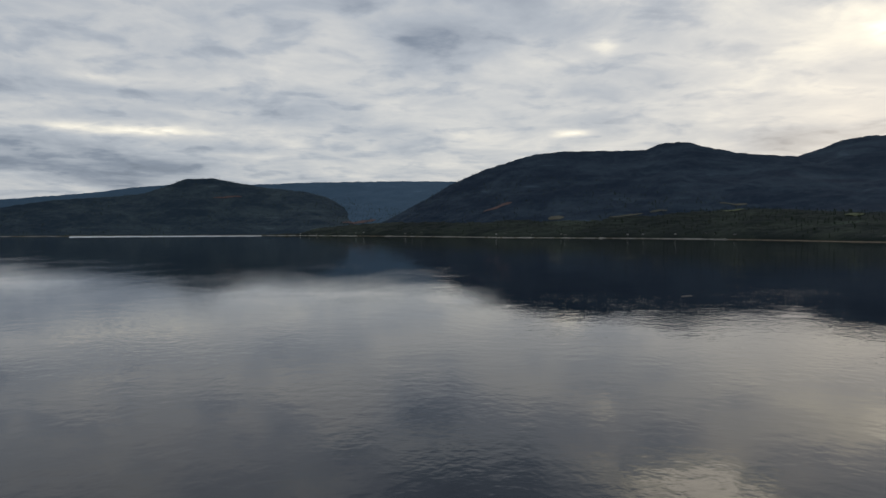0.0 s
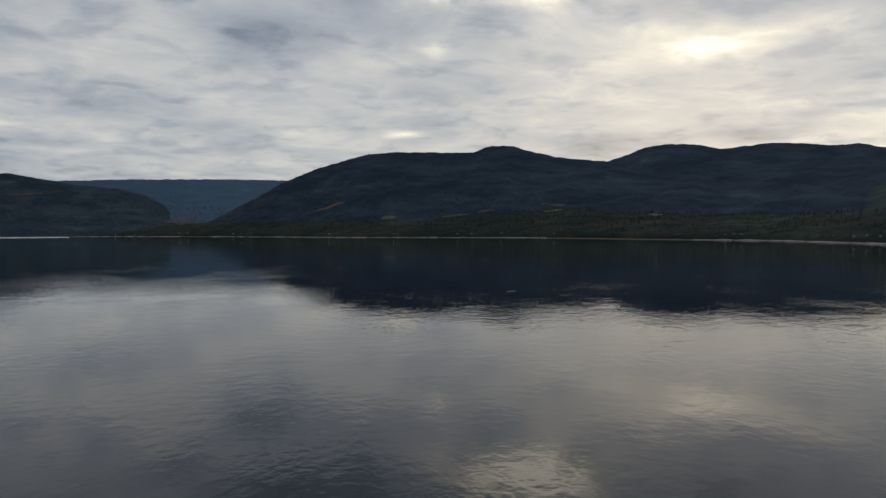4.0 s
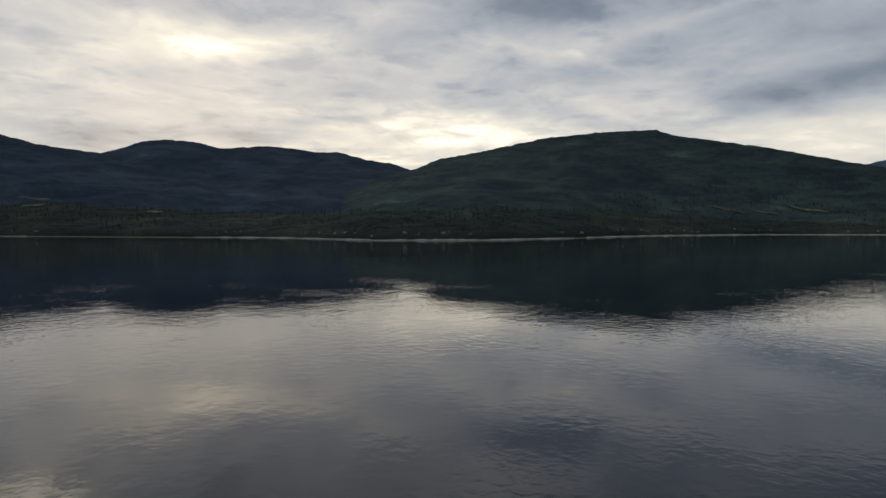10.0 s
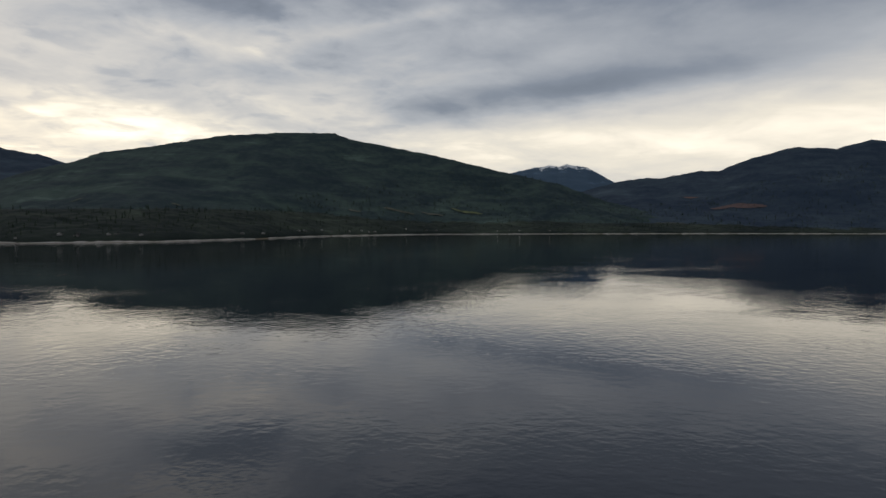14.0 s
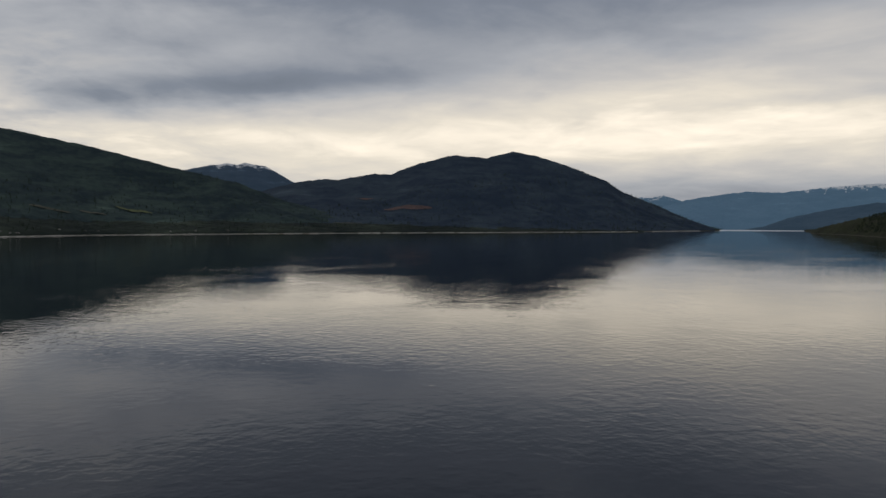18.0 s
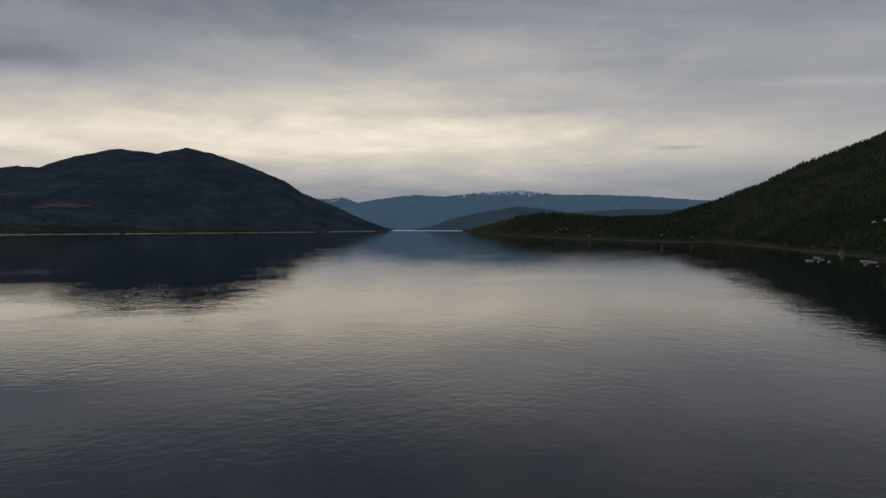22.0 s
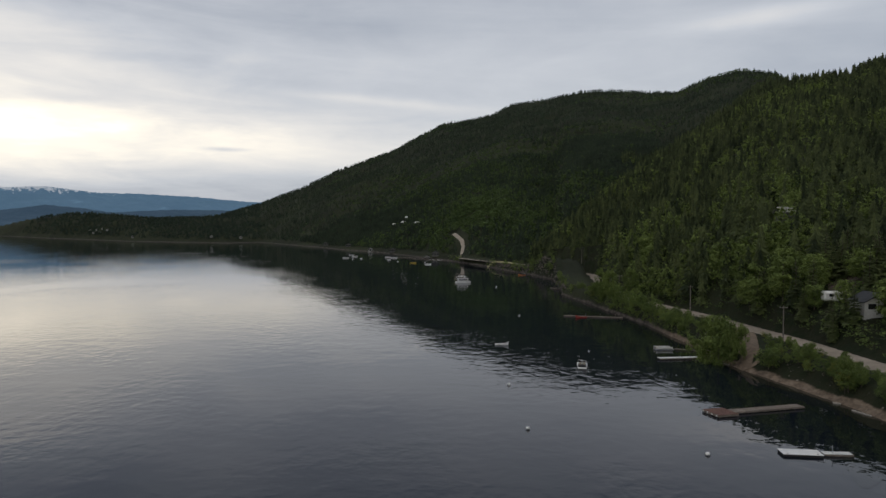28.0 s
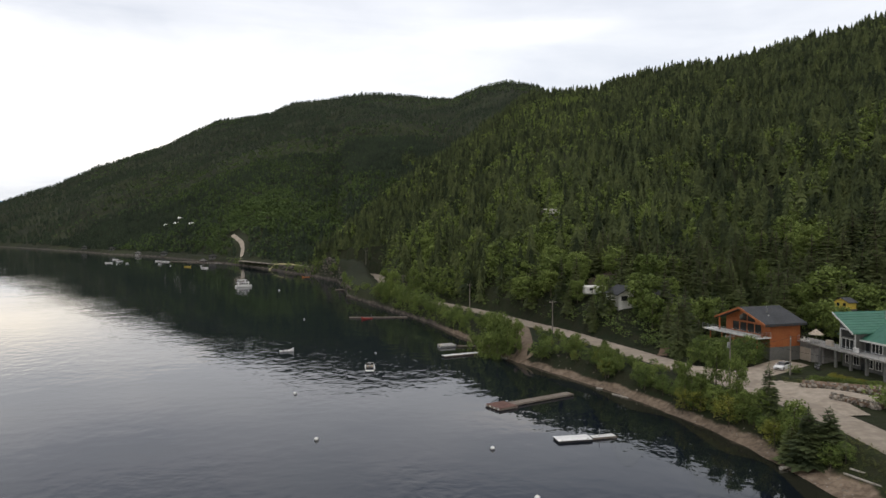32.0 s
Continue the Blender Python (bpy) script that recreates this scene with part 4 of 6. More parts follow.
MID = [conifer_template(9, 5, s) for s in (1, 2, 3, 11, 12)]
LOW = [conifer_template(3, 3, s) for s in (4, 5)]
LEAFY = [broad_template(18, 16, s, 0.68) for s in (6, 7, 13)]
near_wood = wood(21000, 169, 222, 130, 980, uphill, 7.5, 16.5, (1.0, 1.5))
leafy = 0.7 * fbm(near_wood[:, 0], near_wood[:, 1], 85, 3, 44) + 0.5 * fbm(near_wood[:, 0], near_wood[:, 1], 22, 2, 45) + 0.35 * rs_.uniform(-1, 1, len(near_wood)) > 0.25 + 0.10 * np.clip((np.hypot(near_wood[:, 0], near_wood[:, 1]) - 330) / 300, 0, 1)
reach = np.hypot(near_wood[:, 0], near_wood[:, 1])
first = np.argsort(reach)
pines, birches = [k for k in first if not leafy[k]][:170], [k for k in first if leafy[k]][:80]
rest = np.ones(len(near_wood), bool)
rest[pines] = False
rest[birches] = False
scatter("near_forest", MID, near_wood[rest & ~leafy], CONIFER, "dense mixed conifers covering the steep near hillside")
leaf_wood = near_wood[rest & leafy].copy()
leaf_wood[:, 3] *= 0.85
leaf_wood[:, 4] *= 0.85
leaf_r = np.hypot(leaf_wood[:, 0], leaf_wood[:, 1])
scatter("birch_stands", LEAFY, leaf_wood[leaf_r < 380], BROADLEAF, "fresh green birch and aspen stands among the conifers")
scatter("upper_birch_stands", [broad_template(9, 7, s, 1.1) for s in (16, 17)], leaf_wood[leaf_r >= 380], BROADLEAF, "fresh green birch stands higher on the near hillside")


under = np.concatenate([wood(8000, 174, 222, 130, 290, uphill, 1.8, 4.6, (1.3, 1.9)), wood(2600, 169, 182, 290, 560, uphill, 2.5, 5.0, (1.4, 2.0))])
scatter("undergrowth", [broad_template(6, 7, k, 0.95) for k in (9, 19, 29)], under, ALDER, "low green shrubs and saplings under the trees of the near slope")


def far_ok(x, y, az, r, z):
    return (r > shore_at(az) * np.interp(az, [150, 165, 175, 185], [1.02, 1.05, 1.12, 1.3])) & (z > 2.5) & (line_distance(x, y, CLIMB) > 6.5) & clear_of_road(x, y, 7)


far_wood = wood(46000, 131, 193, 430, 2500, far_ok, 5, 9.5, (1.2, 1.9))
mid_wood = wood(17000, 150, 182, 430, 1250, far_ok, 6, 11, (1.1, 1.7))
far_wood = np.concatenate([far_wood, mid_wood])
far_az, far_r = np.degrees(np.arctan2(far_wood[:, 0], far_wood[:, 1])) % 360, np.hypot(far_wood[:, 0], far_wood[:, 1])
far_wood = far_wood[far_r > np.interp(far_az, [166, 172, 176, 180, 185, 190, 222], [300, 430, 560, 680, 820, 900, 900])]
lone_az, lone_r = np.array([191.45, 191.75, 193.2, 193.55, 194.1, 194.8, 195.3]), np.array([846, 848, 838, 838, 832, 828, 822])
lone = np.stack([lone_r * np.sin(np.radians(lone_az)), lone_r * np.cos(np.radians(lone_az)), terrain(lone_az, lone_r), rs_.uniform(7, 10, 7), rs_.uniform(0.6, 0.8, 7), lone_az], -1)
far_wood = np.concatenate([far_wood, lone])
tree_az, tree_r = np.degrees(np.arctan2(far_wood[:, 0], far_wood[:, 1])) % 360, np.hypot(far_wood[:, 0], far_wood[:, 1])
leafy2 = 0.7 * fbm(far_wood[:, 0], far_wood[:, 1], 260, 3, 51) + 0.2 * fbm(far_wood[:, 0], far_wood[:, 1], 60, 2, 52) + 0.2 * rs_.uniform(-1, 1, len(far_wood)) > 0.24 - 0.42 * np.exp(-((tree_az - 167) / 8.0) ** 2 - ((tree_r - 1050) / 420) ** 2)
point = np.degrees(np.arctan2(far_wood[:, 0], far_wood[:, 1])) % 360 < 150.5
leafy2 &= ~point
dark_wood = far_wood[point].copy()
dark_wood[:, 4] *= 1.7
scatter("headland_forest", LOW, dark_wood, FARTREES, "dark low forest on the wooded point")
scatter("slope_forest", LOW, far_wood[~leafy2 & ~point], CONIFER_FAR, "dark conifers covering the long hillside beyond")
far_leaf = far_wood[leafy2].copy()
far_leaf[:, 3] *= 0.75
far_leaf[:, 4] *= 1.2
scatter("slope_birches", [broad_template(6, 6, 8, 1.7)], far_leaf, BROAD_FAR, "lighter green broadleaf stands on the long hillside")
shore_wood = wood(30000, -36, 126, 1350, 4500, lambda x, y, az, r, z: (r > shore_at(az) + 22) & (r < shore_at(az) * 1.34) & (z > 2.0), 6, 12)
scatter("far_shore_forest", LOW, shore_wood, FARTREES, "dark forest along the far shore")


def trunk_mesh(bm, height, r0, limbs, seed, spread=0.35, start=0.3):
    """A tapered, slightly leaning stem with rising limbs."""
    rnd = random.Random(seed)

    def stick(a, b, ra, rb, sides=6):
        d = (b - a).normalized()
        t = d.orthogonal().normalized()
        q = d.cross(t)
        ring = []
        for p, r in ((a, ra), (b, rb)):
            ring.append([bm.verts.new(p + (t * math.cos(k * 6.283 / sides) + q * math.sin(k * 6.283 / sides)) * r) for k in range(sides)])
        for k in range(sides):
            bm.faces.new((ring[0][k], ring[0][(k + 1) % sides], ring[1][(k + 1) % sides], ring[1][k]))
    knots = [Vector((rnd.uniform(-1, 1) * 0.02 * height * k / 3, rnd.uniform(-1, 1) * 0.02 * height * k / 3, height * 0.95 * k / 4)) for k in range(5)]
    for k in range(4):
        stick(knots[k], knots[k + 1], r0 * (1 - k / 4.6), r0 * (1 - (k + 1) / 4.6))
    for k in range(limbs):
        u = rnd.uniform(start, 0.85)
        p = knots[0].lerp(knots[-1], u)
        a = rnd.random() * 6.28
        e = p + Vector((math.cos(a), math.sin(a), rnd.uniform(0.3, 0.9))) * height * spread * (1 - u * 0.7) * 0.6
        stick(p, e, r0 * 0.3, r0 * 0.08, 4)
    return bm


def crown_mesh(template, height, width):
    tv, tf = template
    bm = bmesh.new()
    vs = [bm.verts.new((v[0] * width, v[1] * width, v[2] * height)) for v in tv]
    for f in tf:
        bm.faces.new([vs[i] for i in f])
    return bm


def tree(name, template, mat, label, seed, height, width, limbs, group):
    t = thing(name, pose(0, 0, -60), label, "tree", group)
    part("trunk", trunk_mesh(bmesh.new(), height * 0.98, height * 0.014 + 0.05, limbs, seed), BARK, t)
    part("crown", crown_mesh(template, height, width), mat, t)
    return t


def plant(kinds, x, y, z, height, turn, fat=1.0):
    src = kinds[int(abs(x * 7.3 + y * 3.1)) % len(kinds)]
    ob = copy_thing(src, pose(x, y, z, 0, 0, math.degrees(turn)))
    s = height / 10.0
    ob.scale = (s * fat, s * fat, s)
    return ob


def retire(kinds):
    for src in kinds:
        for o in (*src.children_recursive, src):
            bpy.data.objects.remove(o)


SPRUCES = [tree("spruce", spruce_template(24, 11, 30 + k), CONIFER, "dark green spruce with drooping tiers on the near slope", k, 10, 10, 4, "spruces on the near slope") for k in range(4)]
BIRCHES = [tree("birch", broad_template(60, 36, 40 + k, 0.5), BROADLEAF, "fresh green birch with a loose uneven crown", k, 10, 10, 9, "birches on the near slope") for k in range(4)]
BUSHES = [tree("bush", broad_template(36, 34, 50 + k, 0.46), BROADLEAF, "rounded green shrub on the bank above the beach", k, 10, 15, 8, "shrubs on the bank") for k in range(4)]
ALDERS = [tree("alder_bush", broad_template(36, 34, 80 + k, 0.44), ALDER, "dark green alder shrub on the bank above the beach", k, 10, 13, 8, "shrubs on the bank") for k in range(3)]
WILLOWS = [tree("willow_bush", broad_template(36, 36, 60 + k, 0.40), WILLOW, "yellow-green willow bush at the top of the beach", k, 10, 14, 8, "willows on the bank") for k in range(2)]
for k in pines:
    x, y, z, hh, fat, turn = near_wood[k]
    plant(SPRUCES, x, y, z, hh, turn, fat)
for k in birches:
    x, y, z, hh, fat, turn = near_wood[k]
    plant(BIRCHES, x, y, z, hh * 0.8, turn, fat)

# single trees by the beach
for kinds, x, y, hh, fat in ((SPRUCES, -53.4, -101.6, 9.0, 1.45), (SPRUCES, -52.2, -89.0, 7.8, 2.3), (SPRUCES, -54.4, -88.0, 7.0, 2.3), (SPRUCES, -51.0, -91.2, 5.2, 2.3), (BUSHES, -53.4, -86.0, 3.4, 1.0), (ALDERS, -55.0, -85.4, 3.0, 1.0), (WILLOWS, -49.2, -105.6, 5.2, 1.0), (WILLOWS, -50.6, -94.6, 4.8, 1.0),
                             (WILLOWS, -45.8, -115.4, 4.8, 0.9), (BIRCHES, -53.0, -111.0, 7.5, 0.75), (BIRCHES, -23.5, -167.5, 11.5, 0.6), (BIRCHES, -21.0, -168.5, 10.5, 0.55), (BIRCHES, -25.6, -166.8, 10.0, 0.55), (BIRCHES, -19.5, -172.0, 10.5, 0.9),
                             (BIRCHES, -21.5, -175.5, 12.0, 0.9), (BIRCHES, -17.0, -180.0, 10.0, 0.9), (BIRCHES, -52.5, -117.5, 8.5, 0.7), (BIRCHES, -46.8, -117.0, 8.0, 0.7),
                             (BIRCHES, -1.5, -264.0, 13.0, 0.7), (BIRCHES, 6.5, -281.0, 11.5, 0.8), (BIRCHES, 10.0, -288.0, 12.0, 0.7)):
    plant(kinds, x, y, float(height_at(np.array(x), np.array(y))) - 0.15, hh, x, fat)

# the strip of shrubs between beach and road
made = 0
for _ in range(7000):
    u = rs_.uniform(0, 1)
    k = rs_.randint(0, 8) + 10 if rs_.uniform() < 0.72 else rs_.randint(5, 10)
    p = ROAD[k].lerp(ROAD[k + 1], u)
    d = (ROAD[k + 1] - ROAD[k]).normalized()
    off = rs_.uniform(4.6, 14.5 if k > 14 else 27.0)
    x, y = p.x + d.y * off, p.y - d.x * off
    z = float(height_at(np.array(x), np.array(y)))
    if z < (1.1 if off > 8 else 1.6) or line_distance(np.array(x), np.array(y), TRACK) < 3.4 or line_distance(np.array(x), np.array(y), ROAD) < 4.4:
        continue
    if fbm(np.array(x), np.array(y), 14, 2, 77) < -0.52 or (y > -97 and off < 7.5):
        continue
    pick = rs_.uniform()
    hh = (4.9 - z + 0.14 * min(off, 11.0)) * rs_.uniform(0.7, 1.25) * (0.64 if y > -128 else 0.85) * (1.9 if pick > 0.93 else 1.0)
    kinds = WILLOWS if pick < 0.10 else ALDERS if pick < 0.48 else BIRCHES if pick > 0.93 else BUSHES
    plant(kinds, x, y, z - 0.1, hh, rs_.uniform(0, 6.28), rs_.uniform(0.75, 1.15))
    made += 1
    if made >= 440:
        break
# hedge of tall shrubs below the cedar house
for k in range(33):
    u, row = (k % 11) / 10, k // 11
    x, y = np.interp(u, [0, 0.5, 1], [-57.8, -62.0, -68.8]), np.interp(u, [0, 0.5, 1], [-140.0, -134.0, -136.0])
    x, y = x - 1.6 * row, y - 2.2 * row
    plant(ALDERS if k % 3 else BUSHES, x, y, float(height_at(np.array(x), np.array(y))) - 0.2, (4.0, 4.6, 5.0)[row] * rs_.uniform(0.9, 1.1), k * 1.7, 0.85)
for x, y in ((-69.6, -138.4), (-70.9, -139.6), (-71.8, -140.6)):
    plant(ALDERS, x, y, float(height_at(np.array(x), np.array(y))) - 0.2, 3.6, x, 0.7)
for ks in (SPRUCES, BIRCHES, BUSHES, ALDERS, WILLOWS):
    retire(ks)


# ---- solids ----
def tube(bm, a, b, r0, r1=None, sides=8, caps=True):
    a, b = Vector(a), Vector(b)
    r1 = r0 if r1 is None else r1
    d = (b - a).normalized()
    t = d.orthogonal().normalized()
    q = d.cross(t)
    rings = [[bm.verts.new(p + (t * math.cos(k * 6.2832 / sides) + q * math.sin(k * 6.2832 / sides)) * r) for k in range(sides)] for p, r in ((a, r0), (b, r1))]
    for k in range(sides):
        bm.faces.new((rings[0][k], rings[0][(k + 1) % sides], rings[1][(k + 1) % sides], rings[1][k]))
    if caps:
        bm.faces.new(rings[0][::-1])
        bm.faces.new(rings[1])
    return bm


def tubes(*items, sides=8):
    bm = bmesh.new()
    for it in items:
        tube(bm, *it, sides=sides)
    return bm


def prism(bm, outline, y0, y1):
    """Outline in x, z, pushed from y0 to y1."""
    a = [bm.verts.new((x, y0, z)) for x, z in outline]
    b = [bm.verts.new((x, y1, z)) for x, z in outline]
    bm.faces.new(a)
    bm.faces.new(b[::-1])
    for k in range(len(outline)):
        m = (k + 1) % len(outline)
        bm.faces.new((a[m], a[k], b[k], b[m]))
    bmesh.ops.recalc_face_normals(bm, faces=bm.faces[:])
    return bm


def slab(bm, corners, thick):
    """A roof or deck plane of four corners with thickness downwards."""
    top = [bm.verts.new(c) for c in corners]
    low = [bm.verts.new(Vector(c) - Vector((0, 0, thick))) for c in corners]
    bm.faces.new(top)
    bm.faces.new(low[::-1])
    for k in range(4):
        m = (k + 1) % 4
        bm.faces.new((top[m], top[k], low[k], low[m]))
    bmesh.ops.recalc_face_normals(bm, faces=bm.faces[:])
    return bm


def loft(bm, sections, close=True):
    """Skin over cross-sections of equal point count."""
    rings = [[bm.verts.new(p) for p in s] for s in sections]
    n = len(rings[0])
    for a, b in zip(rings, rings[1:]):
        for k in range(n if close else n - 1):
            m = (k + 1) % n
            bm.faces.new((a[k], a[m], b[m], b[k]))
    if close:
        bm.faces.new(rings[0][::-1])
        bm.faces.new(rings[-1])
    bmesh.ops.recalc_face_normals(bm, faces=bm.faces[:])
    return bm


def blob(seed, sx, sy, sz, rough=0.25, sub=1):
    bm = bmesh.new()
    bmesh.ops.create_icosphere(bm, subdivisions=sub, radius=0.5)
    rnd = random.Random(seed)
    for v in bm.verts:
        v.co *= 1 + rnd.uniform(-rough, rough)
        v.co.x *= sx
        v.co.y *= sy
        v.co.z *= sz
    return bm


# ---- boats ----
def hull_bm(length, beam, depth, flare=0.35, power=2, rise=0.25):
    bm = bmesh.new()
    secs = []
    for k in range(9):
        u = k / 8
        w = beam / 2 * (1 if u < 0.55 else max(0.03, 1 - ((u - 0.55) / 0.45) ** 1.8))
        top = depth + rise * u ** power
        x = (u - 0.5) * length
        secs.append([(x, -w, top), (x, -w * (1 - flare * 0.5), 0.05), (x, 0, -0.25 * depth), (x, w * (1 - flare * 0.5), 0.05), (x, w, top),
                     (x, w * 0.86, top + 0.02), (x, w * 0.80, depth * 0.45), (x, -w * 0.80, depth * 0.45), (x, -w * 0.86, top + 0.02)])
    return loft(bm, secs)


def runabout(x, y, turn, length, label, canopy=False, mat=None, outboard=True):
    b = thing("motorboat", pose(x, y, 0.0, 0, 0, turn), label, "boat")
    beam = length * 0.40
    part("hull", hull_bm(length, beam, 0.75), mat or WHITE, b)
    part("foredeck", slab(bmesh.new(), [(length * 0.10, -beam * 0.42, 0.80), (length * 0.46, -beam * 0.06, 0.96), (length * 0.46, beam * 0.06, 0.96), (length * 0.10, beam * 0.42, 0.80)], 0.05), WHITE, b)
    bm = bmesh.new()
    slab(bm, [(length * 0.10, -beam * 0.40, 1.25), (length * 0.16, -beam * 0.36, 0.84), (length * 0.16, beam * 0.36, 0.84), (length * 0.10, beam * 0.40, 1.25)], 0.03)
    part("windshield", bm, GLASS, b, "dark raked windscreen")
    for s in (-1, 1):
        part("seat", boxes((-0.35, 0.15, s * beam * 0.2 - 0.25, s * beam * 0.2 + 0.25, 0.35, 0.70), (-0.42, -0.3, s * beam * 0.2 - 0.25, s * beam * 0.2 + 0.25, 0.6, 1.05), bevel=0.04), CANVAS, b)
    part("bench", boxes((-length * 0.42, -length * 0.30, -beam * 0.36, beam * 0.36, 0.35, 0.72), bevel=0.04), BLACK, b)
    part("cockpit_floor", slab(bmesh.new(), [(-length * 0.46, -beam * 0.39, 0.50), (length * 0.12, -beam * 0.39, 0.50), (length * 0.12, beam * 0.39, 0.50), (-length * 0.46, beam * 0.39, 0.50)], 0.04), BLACK, b, "dark carpeted cockpit floor")
    if outboard:
        part("outboard_motor", boxes((-length * 0.5 - 0.35, -length * 0.5, -0.18, 0.18, 0.55, 1.15), (-length * 0.5 - 0.25, -length * 0.5 - 0.1, -0.06, 0.06, -0.4, 0.6), bevel=0.04), BLACK, b)
    if canopy:
        part("canopy", slab(bmesh.new(), [(-length * 0.3, -beam * 0.45, 1.9), (length * 0.15, -beam * 0.42, 1.95), (length * 0.15, beam * 0.42, 1.95), (-length * 0.3, beam * 0.45, 1.9)], 0.06), CANVAS, b)
        for s in (-1, 1):
            for q in (-0.28, 0.12):
                part("canopy_post", tubes(((length * q, s * beam * 0.4, 0.7), (length * q, s * beam * 0.4, 1.9), 0.025), sides=5), STEEL, b)
    return b


b = runabout(9.2, -158.6, -86, 5.6, "white open motorboat moored bow to the shore", False, None, False)
part("swim_platform", boxes((-3.45, -2.75, -0.95, 0.95, 0.22, 0.32), bevel=0.03), WHITE, b)
part("windshield_frame", tubes(((0.5, -0.95, 0.82), (0.25, -0.85, 1.45), 0.03), ((0.25, -0.85, 1.45), (0.25, 0.85, 1.45), 0.03), ((0.25, 0.85, 1.45), (0.5, 0.95, 0.82), 0.03), sides=6), TRIM_WHITE, b, "white tube frame over the windscreen")
for x, y, turn, ln, cv in ((278, -661, 20, 6.5, False), (282, -694, 65, 7.0, True), (243, -690, 10, 6.0, False), (223, -636, 95, 6.5, True), (232, -678, 5, 7.0, False), (164, -569, 160, 6.0, False), (258, -652, 80, 3.6, False), (300, -730, 15, 6.0, False)):
    runabout(x, y, turn, ln, "small white motorboat moored in the bay", cv)
runabout(183, -587, 170, 5.5, "small yellow-hulled motorboat moored in the bay", False, YELLOW)


def cruiser(x, y, turn):
    b = thing("houseboat", pose(x, y, 0, 0, 0, turn), "white cabin houseboat with an upper canopy, moored on the lake", "boat")
    part("hull", hull_bm(8.6, 3.0, 0.9, 0.3), WHITE, b)
    cab = part("cabin", boxes((-3.4, 2.6, -1.30, 1.30, 0.75, 2.55), bevel=0.12), WHITE, b)
    for s in (-1, 1):
        for k in range(4):
            w = part("window", boxes((-2.6 + 1.2 * k, -1.7 + 1.2 * k, s * 1.30 - 0.03, s * 1.30 + 0.03, 1.45, 2.25)), GLASS, b)
    part("front_window", boxes((2.56, 2.64, -1.0, 1.0, 1.5, 2.25)), GLASS, b)
    part("stern_door", boxes((-3.44, -3.36, -0.5, 0.5, 0.8, 2.3)), GLASS, b)
    part("upper_deck", boxes((-3.9, 3.0, -1.45, 1.45, 2.58, 2.70), bevel=0.03), WHITE, b)
    part("canopy", boxes((-3.3, 1.6, -1.35, 1.35, 3.80, 3.92), bevel=0.03), WHITE, b)
    for s in (-1, 1):
        for q in (-3.1, 1.4):
            part("canopy_post", tubes(((q, s * 1.1, 2.7), (q, s * 1.1, 3.85), 0.035), sides=6), STEEL, b)
        part("rail", tubes(((-3.5, s * 1.35, 3.45), (2.5, s * 1.35, 3.45), 0.03), *[((-3.5 + k * 1.2, s * 1.35, 2.7), (-3.5 + k * 1.2, s * 1.35, 3.45), 0.02) for k in range(6)], sides=5), STEEL, b)
    part("helm", boxes((0.6, 1.1, -0.6, 0.6, 2.7, 3.7), bevel=0.08), WHITE, b)
    return b


cruiser(90.5, -386, 205)


def skiff(x, y, turn, label, mat, length=3.2):
    b = thing("skiff", pose(x, y, 0, 0, 0, turn), label, "boat")
    part("hull", hull_bm(length, 1.2, 0.34, 0.4, 5, 0.75), mat, b)
    for q in (-0.9, 0.1):
        part("thwart", boxes((q, q + 0.3, -0.5, 0.5, 0.3, 0.36)), DECK_WOOD, b)
    return b


skiff(32, -182.5, 195, "small white skiff with an upswept bow, moored", WHITE, 3.6)
skiff(15.2, -246.6, 15, "small red boat lying alongside a narrow dock", RED, 3.8)
skiff(67.6, -458.5, 15, "orange rowing boat pulled to the water's edge", ORANGE, 5.0)


def pontoon(x, y, turn):
    b = thing("pontoon_boat", pose(x, y, 0, 0, 0, turn), "pale grey pontoon boat tied to a narrow gangway", "boat")
    for s in (-1, 1):
        part("float", tubes(((-2.6, s * 0.85, 0.15), (2.3, s * 0.85, 0.15), 0.3, 0.3), ((2.3, s * 0.85, 0.15), (2.9, s * 0.85, 0.3), 0.3, 0.06), sides=10), STEEL, b)
    part("deck", boxes((-2.6, 2.5, -1.2, 1.2, 0.45, 0.55)), DECK_WOOD, b)
    for s in (-1, 1):
        part("side_panel", boxes((-2.5, 2.3, s * 1.15 - 0.03, s * 1.15 + 0.03, 0.55, 1.15)), TRIM_WHITE, b)
    part("bench", boxes((-2.3, -1.3, -1.0, 1.0, 0.55, 1.0), bevel=0.05), CANVAS, b)
    part("console", boxes((0.3, 0.9, 0.2, 0.9, 0.55, 1.2), bevel=0.05), TRIM_WHITE, b)
    b.scale = (0.9, 0.85, 0.7)
    return b


pontoon(-9.8, -187.2, 196)


# ---- docks ----
def deck_of_boards(bm, length, width, z, board=0.16, gap=0.02, x0=0.0):
    n = int(length / board)
    for k in range(n):
        x = x0 + k * board
        box(bm, x, x + board - gap, -width / 2, width / 2, z - 0.04, z)
    return bm


